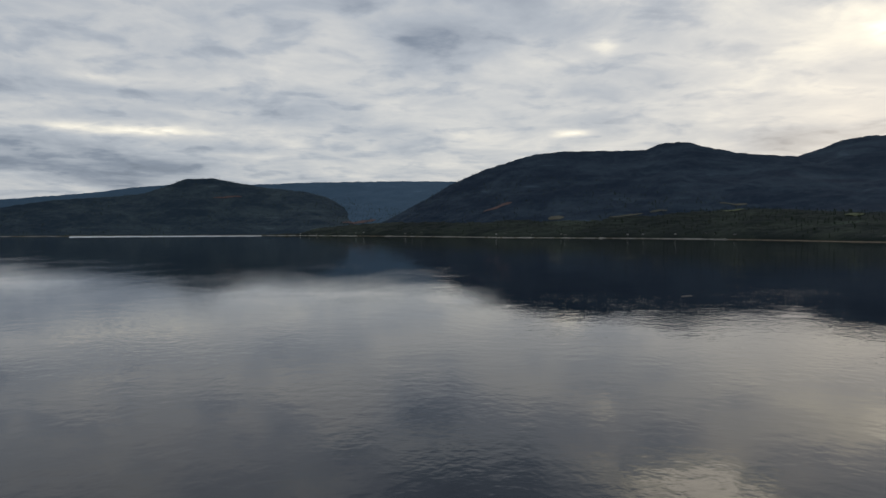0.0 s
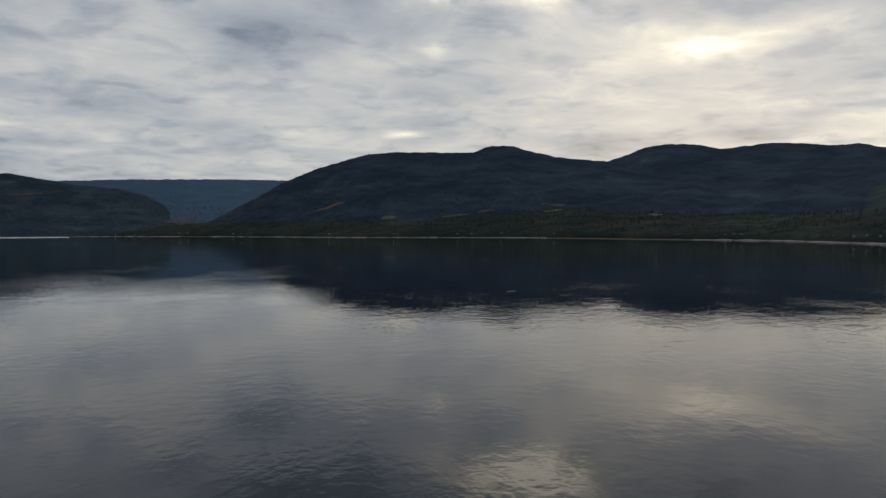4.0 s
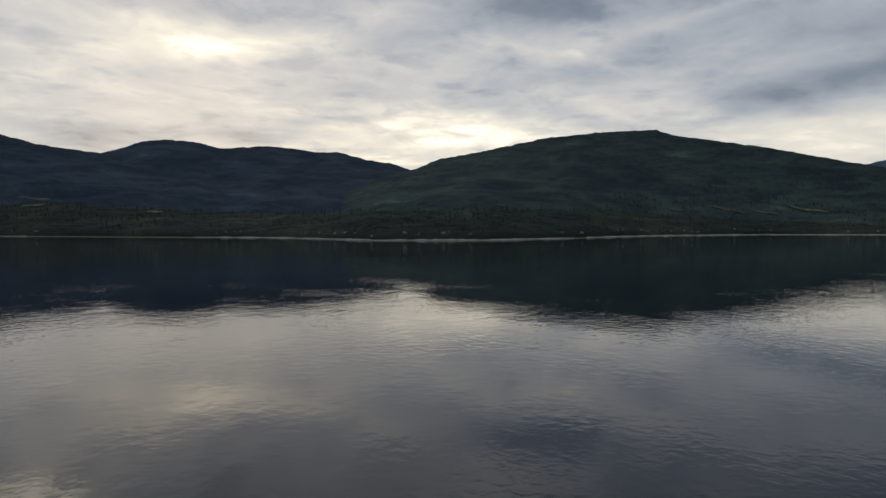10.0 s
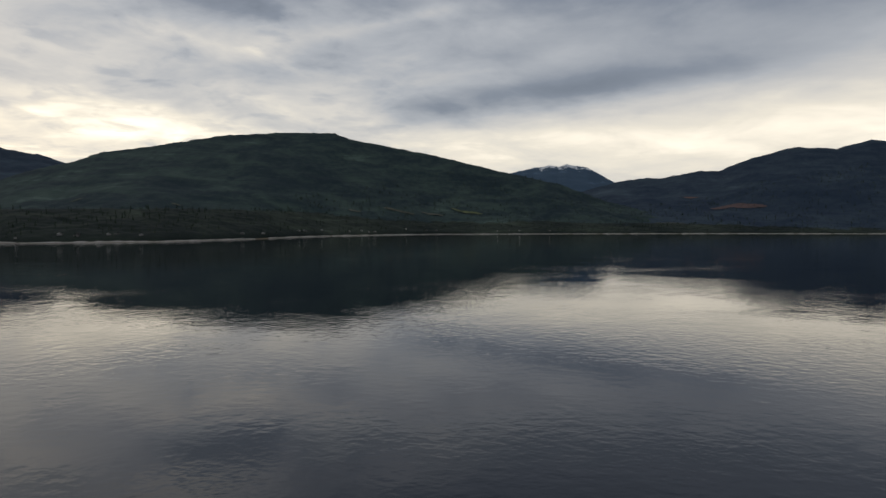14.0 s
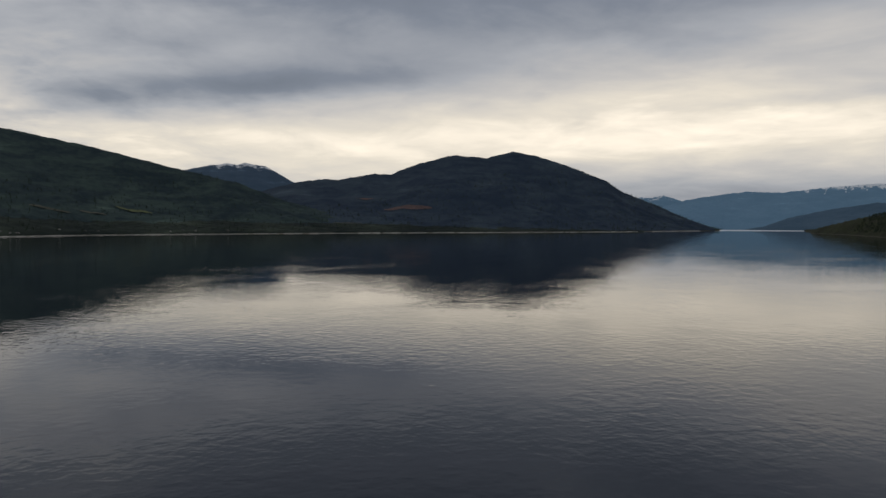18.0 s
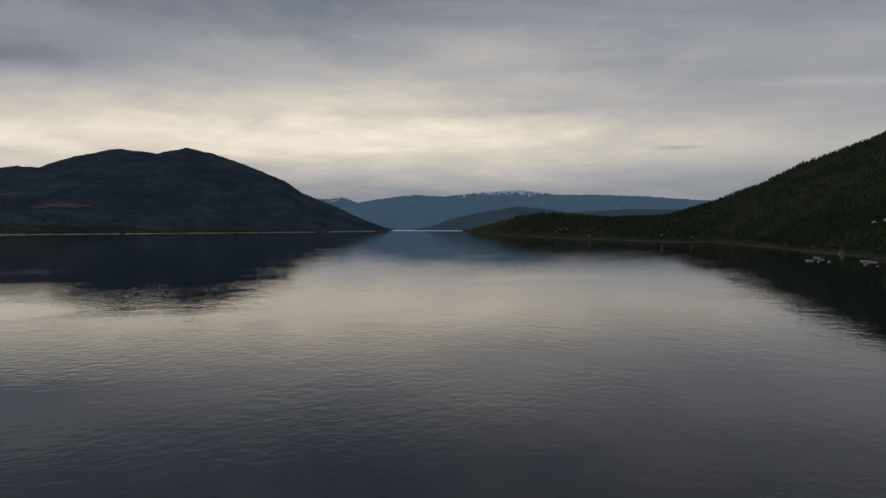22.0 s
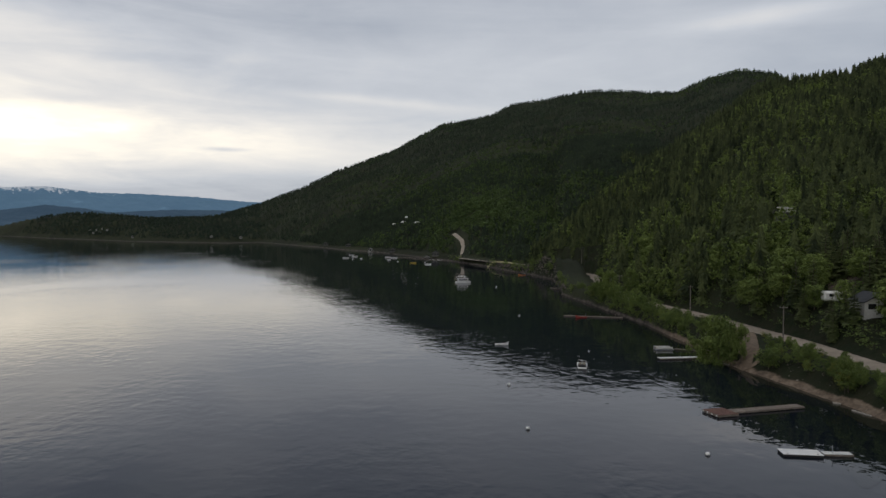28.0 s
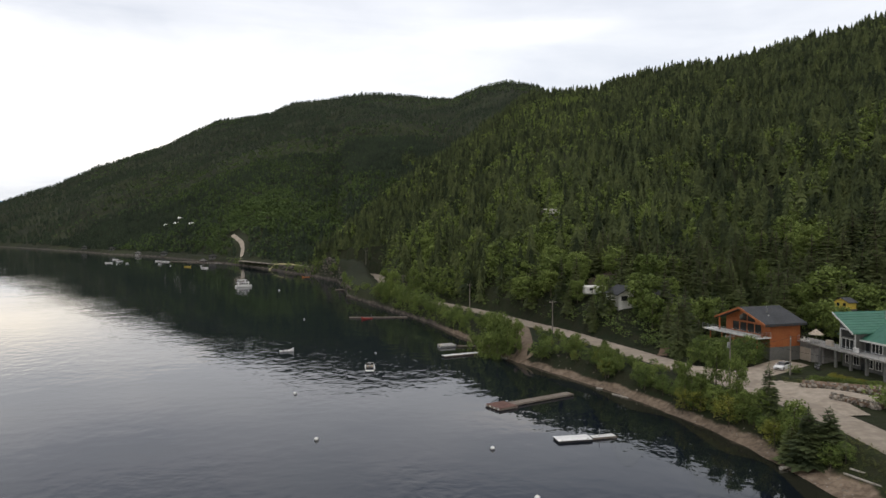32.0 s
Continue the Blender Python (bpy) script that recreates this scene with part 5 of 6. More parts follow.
def dock(a, b, width, label, mat=None, floats=True, z=0.45, posts=0):
    a, b = Vector(a), Vector(b)
    d = b - a
    t = thing("dock", pose(a.x, a.y, 0, 0, 0, math.degrees(math.atan2(d.y, d.x))), label, "dock")
    L = d.length
    part("decking", deck_of_boards(bmesh.new(), L, width, z), mat or DECK_WOOD, t)
    for s in (-1, 1):
        part("side_beam", boxes((0, L, s * (width / 2 - 0.06) - 0.05, s * (width / 2 - 0.06) + 0.05, z - 0.30, z - 0.045)), DECK_WOOD, t)
    if floats:
        for k in range(max(2, int(L / 2.5))):
            x = (k + 0.5) * L / max(2, int(L / 2.5))
            part("float", boxes((x - 0.7, x + 0.7, -width / 2 + 0.15, width / 2 - 0.15, -0.2, z - 0.31), bevel=0.05), BLACK, t)
    for k in range(posts):
        x = (k + 0.5) * L / posts
        part("post", tubes(((x, width / 2 + 0.1, -2.0), (x, width / 2 + 0.1, z + 0.9), 0.07), sides=7), POLE_WOOD, t)
    return t


t = dock((-17.6, -124.2), (-30.5, -131.8), 1.9, "long weathered floating dock with a red-brown end platform")
part("end_platform", deck_of_boards(bmesh.new(), 4.0, 4.2, 0.47, x0=-3.6), RED_DECK, t, "red-brown boarded platform")
for s in (-2.05, 2.05):
    part("platform_beam", boxes((-3.6, 0.4, s - 0.05, s + 0.05, 0.1, 0.43)), DECK_WOOD, t)
part("platform_end_beam", boxes((-3.66, -3.56, -2.1, 2.1, 0.1, 0.46)), DECK_WOOD, t)
for k in range(4):
    part("bumper", boxes((-3.74, -3.66, -1.9 + k * 1.2, -1.6 + k * 1.2, 0.15, 0.42)), TRIM_WHITE, t)
for k in range(6):
    part("bumper", boxes((0.8 + 2.2 * k, 1.1 + 2.2 * k, 0.97, 1.04, 0.15, 0.42)), TRIM_WHITE, t)
part("platform_float", boxes((-3.3, 0.2, -1.8, 1.8, -0.2, 0.1), bevel=0.05), BLACK, t)


def swim_float(x, y, turn):
    t = thing("swim_float", pose(x, y, 0, 0, 0, turn), "white rectangular swim raft with dark sides, moored", "raft")
    part("top", boxes((0, 5.4, -1.25, 1.25, 0.30, 0.40), bevel=0.03), WHITE, t)
    part("skirt", boxes((0.06, 5.34, -1.19, 1.19, -0.1, 0.30)), BLACK, t)
    for k in range(2):
        part("cleat", boxes((0.5 + 4 * k, 0.75 + 4 * k, -1.1, -1.0, 0.4, 0.52), bevel=0.02), STEEL, t)
    return t


swim_float(-21.7, -103.2, 188)
t = dock((-27.3, -104.1), (-31.2, -104.9), 1.3, "short narrow white-topped dock section beside the raft", TRIM_WHITE, True, 0.36)
part("post", tubes(((1.2, -0.3, 0.4), (1.2, -0.3, 1.5), 0.05), sides=6), STEEL, t)
dock((-8.0, -172.2), (-17.4, -176.2), 1.7, "pale floating dock lying off the beach", TRIM_WHITE)
dock((-17.4, -176.2), (-22.5, -177.6), 0.7, "narrow gangway from the pale dock to the beach", None, False)
dock((-12.6, -187.0), (-20.5, -186.0), 0.6, "narrow gangway beside the pontoon boat", None, False)
dock((21.5, -249), (1.0, -249.4), 1.0, "long narrow grey dock reaching out from the shore", None, True, 0.4, 4)
dock((38.5, -362.4), (33.0, -362.6), 1.4, "short grey dock close to the wooded bank")
dock((232, -684), (196, -672), 3.0, "grey timber dock in the boat bay", None, True, 0.5, 4)
dock((206, -662), (188, -655), 2.6, "grey timber dock in the boat bay", None, True, 0.5, 3)
dock((186, -648), (172, -644), 2.2, "pale short dock in the boat bay", TRIM_WHITE)


# ---- buoys ----
def buoy(x, y, s=1.0):
    b = thing("mooring_buoy", pose(x, y, 0.10 * s), "white round mooring buoy floating on the lake", "buoy", "mooring buoys")
    bm = bmesh.new()
    bmesh.ops.create_uvsphere(bm, u_segments=14, v_segments=9, radius=0.36 * s)
    part("ball", bm, WHITE, b, smooth=True)
    part("collar", tubes(((0, 0, 0.30 * s), (0, 0, 0.44 * s), 0.10 * s, 0.06 * s), sides=8), STEEL, b)
    part("band", tubes(((0, 0, -0.04), (0, 0, 0.05), 0.372 * s), sides=14), BLACK, b)
    return b


for x, y, s in ((14.2, -105.7, 1.0), (22.2, -135.5, 1.0), (-11.8, -99.9, 1.0), (37, -246.2, 0.9), (66.9, -361.5, 1.3), (8.8, -178.5, 0.7), (-14.9, -81.2, 1.0), (262, -640, 1.6), (205, -610, 1.6), (176, -600, 1.6)):
    buoy(x, y, s)
b = thing("drift_log", pose(114.3, 341.8, 0, 0, 0, 28), "pale log drifting far out on the lake", "log")
part("stem", tubes(((-3.4, 0, 0.05), (3.4, 0.2, 0.10), 0.22, 0.16), sides=8), DRIFTWOOD, b)
part("branch_stub", tubes(((1.0, 0.1, 0.1), (1.5, 0.5, 0.5), 0.06, 0.03), sides=5), DRIFTWOOD, b)


# ---- power line ----
def ground_z(x, y):
    return float(height_at(np.array(float(x)), np.array(float(y))))


def pole(x, y, height, transformer=False, turn=0):
    z = ground_z(x, y)
    p = thing("utility_pole", pose(x, y, z - 0.1, 0, 0, turn), "grey wooden utility pole with a crossarm" + (" and a steel transformer can" if transformer else ""), "utility pole", "poles along the shore road")
    part("shaft", tubes(((0, 0, 0), (0, 0, height), 0.16, 0.11), sides=9), POLE_WOOD, p)
    arm = part("crossarm", boxes((-1.0, 1.0, -0.06, 0.06, height - 0.55, height - 0.40)), POLE_WOOD, p)
    for q in (-0.9, 0.0, 0.9):
        part("insulator", tubes(((q, 0, height - 0.40), (q, 0, height - 0.22), 0.05, 0.03), sides=6), TRIM_WHITE, p)
    if transformer:
        part("transformer", tubes(((0.32, 0, height - 2.4), (0.32, 0, height - 1.5), 0.24), ((0.32, 0, height - 1.5), (0.32, 0, height - 1.42), 0.24, 0.10), sides=10), STEEL, p, "grey steel transformer can")
    return Vector((x, y, z + height))


def wire(a, b, sag, r=0.02):
    bm = bmesh.new()
    pts = [a.lerp(b, k / 14) - Vector((0, 0, sag * 4 * (k / 14) * (1 - k / 14))) for k in range(15)]
    for p, q in zip(pts, pts[1:]):
        tube(bm, p, q, r, sides=4, caps=False)
    return tagged(part("overhead_cable", bm, BLACK), "thin dark overhead cable strung between the poles", "cable", "overhead cables")


P = [pole(-54.6, -116.9, 9.9, True, 15), pole(-36.5, -178.0, 9.0, False, 20), pole(-20.5, -240.0, 9.0, False, 25), pole(3.0, -296, 8.4, False, 30), pole(26, -415, 8.5, False, 30), pole(-68.5, -86, 9.5, False, 5)]
P2 = pole(-70.6, -126.6, 7.4, False, 60)
for a, b in zip(P, P[1:5]):
    for q in (-0.25, -1.6):
        wire(a + Vector((0, 0, q)), b + Vector((0, 0, q)), 1.0)
wire(P[0] + Vector((0, 0, -0.25)), P[5] + Vector((0, 0, -0.25)), 0.8)
wire(P[0] + Vector((0, 0, -1.6)), P2 + Vector((0, 0, -0.3)), 0.6)
wire(P2 + Vector((0, 0, -0.3)), Vector((-81, -131, 13)), 0.4)


# ---- car ----
def sedan(x, y, turn):
    z = ground_z(x, y) + 0.12
    c = thing("car", pose(x, y, z + 0.02, 0, 0, turn), "white sedan parked on the gravel driveway", "car")

    def section(px, w, low, belt, top, tw):
        return [(px, -w, low), (px, -w * 1.02, (low + belt) / 2), (px, -w, belt), (px, -tw, top), (px, tw, top), (px, w, belt), (px, w * 1.02, (low + belt) / 2), (px, w, low)]
    secs = [section(q, w, lo, be, be + 0.03, w * 0.8) for q, w, lo, be in ((-2.3, 0.78, 0.35, 0.82), (-2.0, 0.86, 0.25, 0.95), (-1.0, 0.9, 0.22, 0.96), (0.6, 0.9, 0.22, 0.92), (1.7, 0.88, 0.24, 0.82), (2.2, 0.8, 0.3, 0.68), (2.32, 0.7, 0.36, 0.6))]
    part("body", loft(bmesh.new(), secs), CAR_WHITE, c)
    cab = [section(q, 0.80, 0.90, 0.93, t, w) for q, t, w in ((-1.95, 0.97, 0.74), (-1.25, 1.36, 0.62), (-0.4, 1.45, 0.60), (0.25, 1.40, 0.60), (1.05, 0.95, 0.74))]
    part("greenhouse", loft(bmesh.new(), cab), GLASS, c, "dark tinted windows")
    part("roof", slab(bmesh.new(), [(-1.2, -0.6, 1.42), (0.2, -0.58, 1.45), (0.2, 0.58, 1.45), (-1.2, 0.6, 1.42)], 0.05), CAR_WHITE, c)
    part("sunroof", boxes((-0.35, 0.1, -0.4, 0.4, 1.445, 1.468)), GLASS, c)
    for s in (-1, 1):
        for q in (-1.35, 1.42):
            w = part("wheel", tubes(((q, s * 0.70, 0.31), (q, s * 0.92, 0.31), 0.32), sides=16), BLACK, c)
            part("rim", tubes(((q, s * 0.90, 0.31), (q, s * 0.935, 0.31), 0.19), sides=10), STEEL, w)
        part("headlight", boxes((2.12, 2.27, s * 0.6 - 0.16, s * 0.6 + 0.16, 0.56, 0.70), bevel=0.03), GLASS, c)
        part("tail_light", boxes((-2.33, -2.2, s * 0.62 - 0.16, s * 0.62 + 0.16, 0.66, 0.82), bevel=0.03), RED, c)
        part("mirror", boxes((0.55, 0.72, s * 0.97 - 0.1, s * 0.97 + 0.1, 0.92, 1.04), bevel=0.03), CAR_WHITE, c)
    part("grille", boxes((2.28, 2.35, -0.4, 0.4, 0.42, 0.58)), BLACK, c)
    part("number_plate", boxes((2.33, 2.37, -0.25, 0.25, 0.36, 0.42)), TRIM_WHITE, c)
    return c


sedan(-72.2, -132.2, 38)


# ---- houses ----
def window(parent, x0, x1, z0, z1, y, trim=TRIM_WHITE, mull=1, side=False):
    """A framed window on a wall at depth y (or, with side, on the wall at x = y, running along y)."""
    def b(u0, u1, w0, w1, d0, d1):
        return (y + d0, y + d1, u0, u1, w0, w1) if side else (u0, u1, y + d0, y + d1, w0, w1)
    w = part("window", boxes(b(x0, x1, z0, z1, -0.02, 0.03)), GLASS, parent)
    f = 0.10
    fr = [b(x0 - f, x0, z0 - f, z1 + f, -0.07, 0.05), b(x1, x1 + f, z0 - f, z1 + f, -0.07, 0.05), b(x0, x1, z0 - f, z0, -0.07, 0.05), b(x0, x1, z1, z1 + f, -0.07, 0.05)]
    for k in range(mull):
        m = x0 + (x1 - x0) * (k + 1) / (mull + 1)
        fr.append(b(m - 0.04, m + 0.04, z0, z1, -0.05, 0.05))
    part("frame", boxes(*fr), trim, w)
    return w


def railing(parent, a, b, height=1.0, mat=STEEL, posts=6, bars=2):
    a, b = Vector(a), Vector(b)
    up = Vector((0, 0, height))
    items = [(a.lerp(b, k / posts), a.lerp(b, k / posts) + up, 0.035) for k in range(posts + 1)]
    items += [(a + up * (k + 1) / bars, b + up * (k + 1) / bars, 0.03) for k in range(bars)]
    return part("railing", tubes(*items, sides=5), mat, parent)


# cedar house: x runs along the glazed gable, y goes back from the lake
h = thing("house", pose(-69.2, -151.75, 7.0, 0, 0, 105), "orange cedar house with a glazed gable and a dark shingle roof", "house")
W, D, EAVE, TOP = 13.0, 8.6, 5.5, 7.9
bm = prism(bmesh.new(), [(0, 0), (W, 0), (W, EAVE), (W / 2, TOP), (0, EAVE)], 0.9, D)
part("wall", bm, CEDAR, h)
for s, x0, x1 in ((-1, -1.1, W / 2), (1, W / 2, W + 1.1)):
    za, zb = (EAVE - 0.24, TOP + 0.16) if s < 0 else (TOP + 0.16, EAVE - 0.24)
    part("roof", slab(bmesh.new(), [(x0, -1.3, za), (x1, -1.3, zb), (x1, D + 0.7, zb), (x0, D + 0.7, za)], 0.22), SLATE, h)
    part("barge_board", slab(bmesh.new(), [(x0, -1.42, za + 0.04), (x1, -1.42, zb + 0.04), (x1, -1.31, zb + 0.04), (x0, -1.31, za + 0.04)], 0.42), CEDAR, h)
part("gutter", boxes((W + 1.02, W + 1.16, -1.3, D + 0.7, EAVE - 0.72, EAVE - 0.52)), SLATE, h)
for k in range(4):
    x0 = 2.2 + 2.2 * k
    window(h, x0, x0 + 2.0, 2.7, 4.6, 0.88, CEDAR, 0)
for k, (x0, x1) in enumerate(((4.2, 6.3), (6.7, 8.8))):
    zt = 6.6
    w = part("gable_window", prism(bmesh.new(), [(x0, 5.0), (x1, 5.0), (x1, 6.9 if k == 0 else 6.0), (x0, 6.0 if k == 0 else 6.9)], 0.83, 0.90), GLASS, h)
part("gable_beam", boxes((1.6, 11.4, 0.72, 0.88, 4.7, 4.9)), CEDAR, h)
for q in (0.1, W - 0.1):
    part("corner_post", boxes((q - 0.14, q + 0.14, -1.1, -0.82, 2.5, EAVE - 0.3)), CEDAR, h)
part("deck", boxes((-3.6, W + 0.4, -2.6, 0.9, 2.25, 2.5)), TRIM_WHITE, h)
railing(h, (-3.6, -2.55, 2.5), (W + 0.4, -2.55, 2.5), 1.0, STEEL, 9, 3)
railing(h, (W + 0.35, -2.55, 2.5), (W + 0.35, 0.8, 2.5), 1.0, STEEL, 3, 3)
for q in (-1.2, 2.5, 6.0, 9.5, W):
    part("deck_post", boxes((q - 0.09, q + 0.09, -2.4, -2.22, 0, 2.25)), CEDAR, h)
part("chimney_pipe", tubes(((W * 0.72, 3.4, 6.2), (W * 0.72, 3.4, 8.2), 0.13), ((W * 0.72, 3.4, 8.2), (W * 0.72, 3.4, 8.35), 0.2), sides=9), STEEL, h)
part("roof_vent", tubes(((W * 0.82, 2.6, 5.8), (W * 0.82, 2.6, 6.7), 0.16), sides=8), TRIM_WHITE, h)
part("foundation", boxes((-0.05, W + 0.05, 0.85, D + 0.05, -3.2, 0.35)), GREY_SIDING, h)

# grey house with green roof
h = thing("house", pose(-82.3, -131.0, 5.2, 0, 0, 98), "grey two-storey lake house with a green metal roof and wrap-round balcony", "house")
part("lower_wall", boxes((0, 10.2, 1.2, 11, -0.8, 3.1)), GREY_SIDING, h)
part("tower_wall", prism(bmesh.new(), [(0.5, 3.1), (4.4, 3.1), (4.4, 7.35), (0.5, 9.9)], 0.2, 10), GREY_SIDING, h)
bm = prism(bmesh.new(), [(2.0, 3.1), (11, 3.1), (11, 7.4), (8.0, 9.0), (2.0, 6.0)], 4.4, 10.0)
for v in bm.verts:
    v.co = (v.co.y, v.co.x, v.co.z)
bmesh.ops.recalc_face_normals(bm, faces=bm.faces[:])
part("wing_wall", bm, GREY_SIDING, h)
part("bay_wall", boxes((-2.0, 0.5, 3.0, 7.0, 3.1, 6.2)), GREY_SIDING, h)
part("roof", slab(bmesh.new(), [(-0.2, -1.0, 10.4), (5.1, -1.0, 7.0), (5.1, 11.2, 7.0), (-0.2, 11.2, 10.4)], 0.22), GREEN_METAL, h)
part("wing_roof", slab(bmesh.new(), [(4.5, 1.0, 5.72), (10.7, 1.0, 5.72), (10.7, 8.1, 9.27), (4.5, 8.1, 9.27)], 0.22), GREEN_METAL, h)
part("wing_roof", slab(bmesh.new(), [(4.5, 8.1, 9.27), (10.7, 8.1, 9.27), (10.7, 11.6, 7.3), (4.5, 11.6, 7.3)], 0.22), GREEN_METAL, h)
part("bay_roof", slab(bmesh.new(), [(-2.9, 2.4, 5.7), (0.45, 2.4, 7.2), (0.45, 7.6, 7.2), (-2.9, 7.6, 5.7)], 0.2), GREEN_METAL, h)
for k in range(9):
    x = -0.1 + 0.62 * k
    z = 10.42 - (x + 0.2) * 3.4 / 5.3
    part("roof_seam", boxes((x, x + 0.05, -0.98, 11.15, z - 0.06, z + 0.03)), GREEN_METAL, h)
for k in range(11):
    x = 4.7 + 0.57 * k
    part("roof_seam", slab(bmesh.new(), [(x, 1.02, 5.77), (x + 0.05, 1.02, 5.77), (x + 0.05, 8.0, 9.26), (x, 8.0, 9.26)], 0.05), GREEN_METAL, h)
part("barge_board", slab(bmesh.new(), [(-0.2, -1.10, 10.45), (5.1, -1.10, 7.05), (5.1, -1.01, 7.05), (-0.2, -1.01, 10.45)], 0.34), TRIM_WHITE, h)
part("fascia", boxes((4.5, 10.7, 0.90, 0.99, 5.42, 5.74)), TRIM_WHITE, h)
part("wing_barge_board", slab(bmesh.new(), [(10.71, 1.0, 5.76), (10.80, 1.0, 5.76), (10.80, 8.1, 9.31), (10.71, 8.1, 9.31)], 0.32), TRIM_WHITE, h)
window(h, 1.0, 4.0, 3.6, 5.5, 0.18, TRIM_WHITE, 2)
window(h, 1.0, 4.0, 5.9, 7.1, 0.18, GREY_SIDING, 0)
part("band_board", boxes((0.5, 4.4, 0.12, 0.2, 7.25, 7.42)), TRIM_WHITE, h)
for q in (0.45, 4.25):
    part("corner_board", boxes((q, q + 0.18, 0.1, 0.2, 3.1, 7.3)), TRIM_WHITE, h)
window(h, 6.4, 8.8, 3.6, 5.2, 1.98, TRIM_WHITE, 2)
part("balcony_door", boxes((4.9, 5.8, 1.92, 2.0, 3.15, 5.3)), GLASS, h)
window(h, -1.6, -0.1, 3.9, 5.5, 2.98, TRIM_WHITE, 1)
window(h, 4.0, 7.0, 3.9, 5.4, 10.0, TRIM_WHITE, 1, True)
for x0 in (0.9, 2.9, 6.2, 8.2):
    window(h, x0, x0 + 1.3, 0.8, 2.3, 1.18, TRIM_WHITE, 1)
part("lower_door", boxes((4.7, 5.6, 1.12, 1.2, 0.0, 2.2)), GLASS, h)
part("balcony", slab(bmesh.new(), [(-12, -0.6, 3.38), (13.6, -2.0, 3.38), (13.6, 2.0, 3.38), (-12, 4.0, 3.38)], 0.26), CONCRETE, h)
railing(h, (-12, -0.5, 3.38), (1, -1.2, 3.38), 1.0, STEEL, 8, 3)
railing(h, (1, -1.2, 3.38), (13.5, -1.9, 3.38), 1.0, STEEL, 8, 3)
railing(h, (13.5, -1.9, 3.38), (13.5, 1.9, 3.38), 1.0, STEEL, 3, 3)
for q in (-3.2, 1.0, 4.8, 8.6, 12.8):
    part("balcony_post", boxes((q - 0.22, q + 0.22, -1.3, -0.86, -0.8, 3.12)), GREY_SIDING, h)
part("garage_wall", boxes((-12, -3.6, 0.1, 3.9, -1.2, 3.11)), CONCRETE, h)
part("garage_door", boxes((-11.2, -7.4, 0.0, 0.12, -0.9, 2.0)), CANVAS, h, "beige sectional garage door")
part("chimney", tubes(((2.0, 9.0, 8.4), (2.0, 9.0, 10.6), 0.22), sides=8), STEEL, h)
part("balcony_cabinet", boxes((-3.4, -1.8, 0.2, 0.8, 3.39, 4.5), bevel=0.04), CANVAS, h)
part("heat_pump", boxes((4.6, 5.6, -0.6, -0.1, 3.39, 4.3), bevel=0.04), TRIM_WHITE, h)

# furniture on the balcony
BZ = 5.2 + 3.38
u = thing("patio_umbrella", pose(-81.8, -137.2, BZ), "beige patio umbrella on the balcony", "umbrella")
bm = bmesh.new()
bmesh.ops.create_cone(bm, cap_ends=False, segments=8, radius1=1.5, radius2=0.05, depth=1.1, matrix=Matrix.Translation((0, 0, 2.3)))
part("canopy", bm, CANVAS, u)
part("pole", tubes(((0, 0, 0), (0, 0, 2.9), 0.03), sides=6), STEEL, u)
part("foot", tubes(((0, 0, 0), (0, 0, 0.1), 0.3), sides=10), CONCRETE, u)
for x, y, turn in ((-80.2, -139.0, 20), (-80.6, -137.9, 60)):
    c = thing("patio_chair", pose(x, y, BZ, 0, 0, turn), "white patio chair on the balcony", "chair", "chairs on the balcony")
    part("seat", boxes((-0.25, 0.25, -0.25, 0.25, 0.4, 0.45)), WHITE, c)
    part("backrest", boxes((-0.25, 0.25, 0.21, 0.26, 0.45, 0.95)), WHITE, c)
    for sx in (-0.22, 0.22):
        for sy in (-0.22, 0.22):
            part("leg", boxes((sx - 0.025, sx + 0.025, sy - 0.025, sy + 0.025, 0, 0.4)), WHITE, c)

# play house on the slope behind
x, y = -96.2, -150.5
h = thing("playhouse", pose(x, y, 13.0, 0, 0, 105), "small yellow playhouse with a dark roof on the slope", "playhouse")
h.scale = (0.78, 0.78, 0.78)
part("base", boxes((-2.6, 2.6, -1.6, 1.6, -6.0, 1.2)), GREY_SIDING, h)
part("wall", prism(bmesh.new(), [(-2.4, 1.2), (2.4, 1.2), (2.4, 3.2), (0, 4.2), (-2.4, 3.2)], -1.4, 1.4), YELLOW, h)
for s in (-1, 1):
    part("roof", slab(bmesh.new(), [(0, -1.8, 4.35), (s * 2.8, -1.8, 3.1), (s * 2.8, 1.8, 3.1), (0, 1.8, 4.35)], 0.14), SLATE, h)
for q in (-1.5, 0.6):
    part("window", boxes((q, q + 0.9, -1.45, -1.38, 1.9, 2.8)), GLASS, h)

# cabin and trailer among the trees
x, y = TRAILER
z = ground_z(x, y)
t = thing("travel_trailer", pose(x, y, z, 0, 0, 190), "white rounded travel trailer parked among the trees", "trailer")
part("body", boxes((-3.2, 3.2, -1.2, 1.2, 0.6, 3.0), bevel=0.35), WHITE, t)
for q in (-2.0, 0.6):
    part("window", boxes((q, q + 1.1, -1.24, -1.18, 1.7, 2.4)), GLASS, t)
part("door", boxes((-0.7, 0.1, -1.24, -1.18, 0.8, 2.5)), TRIM_WHITE, t)
for s in (-1, 1):
    part("wheel", tubes(((0, s * 0.95, 0.35), (0, s * 1.2, 0.35), 0.35), sides=12), BLACK, t)


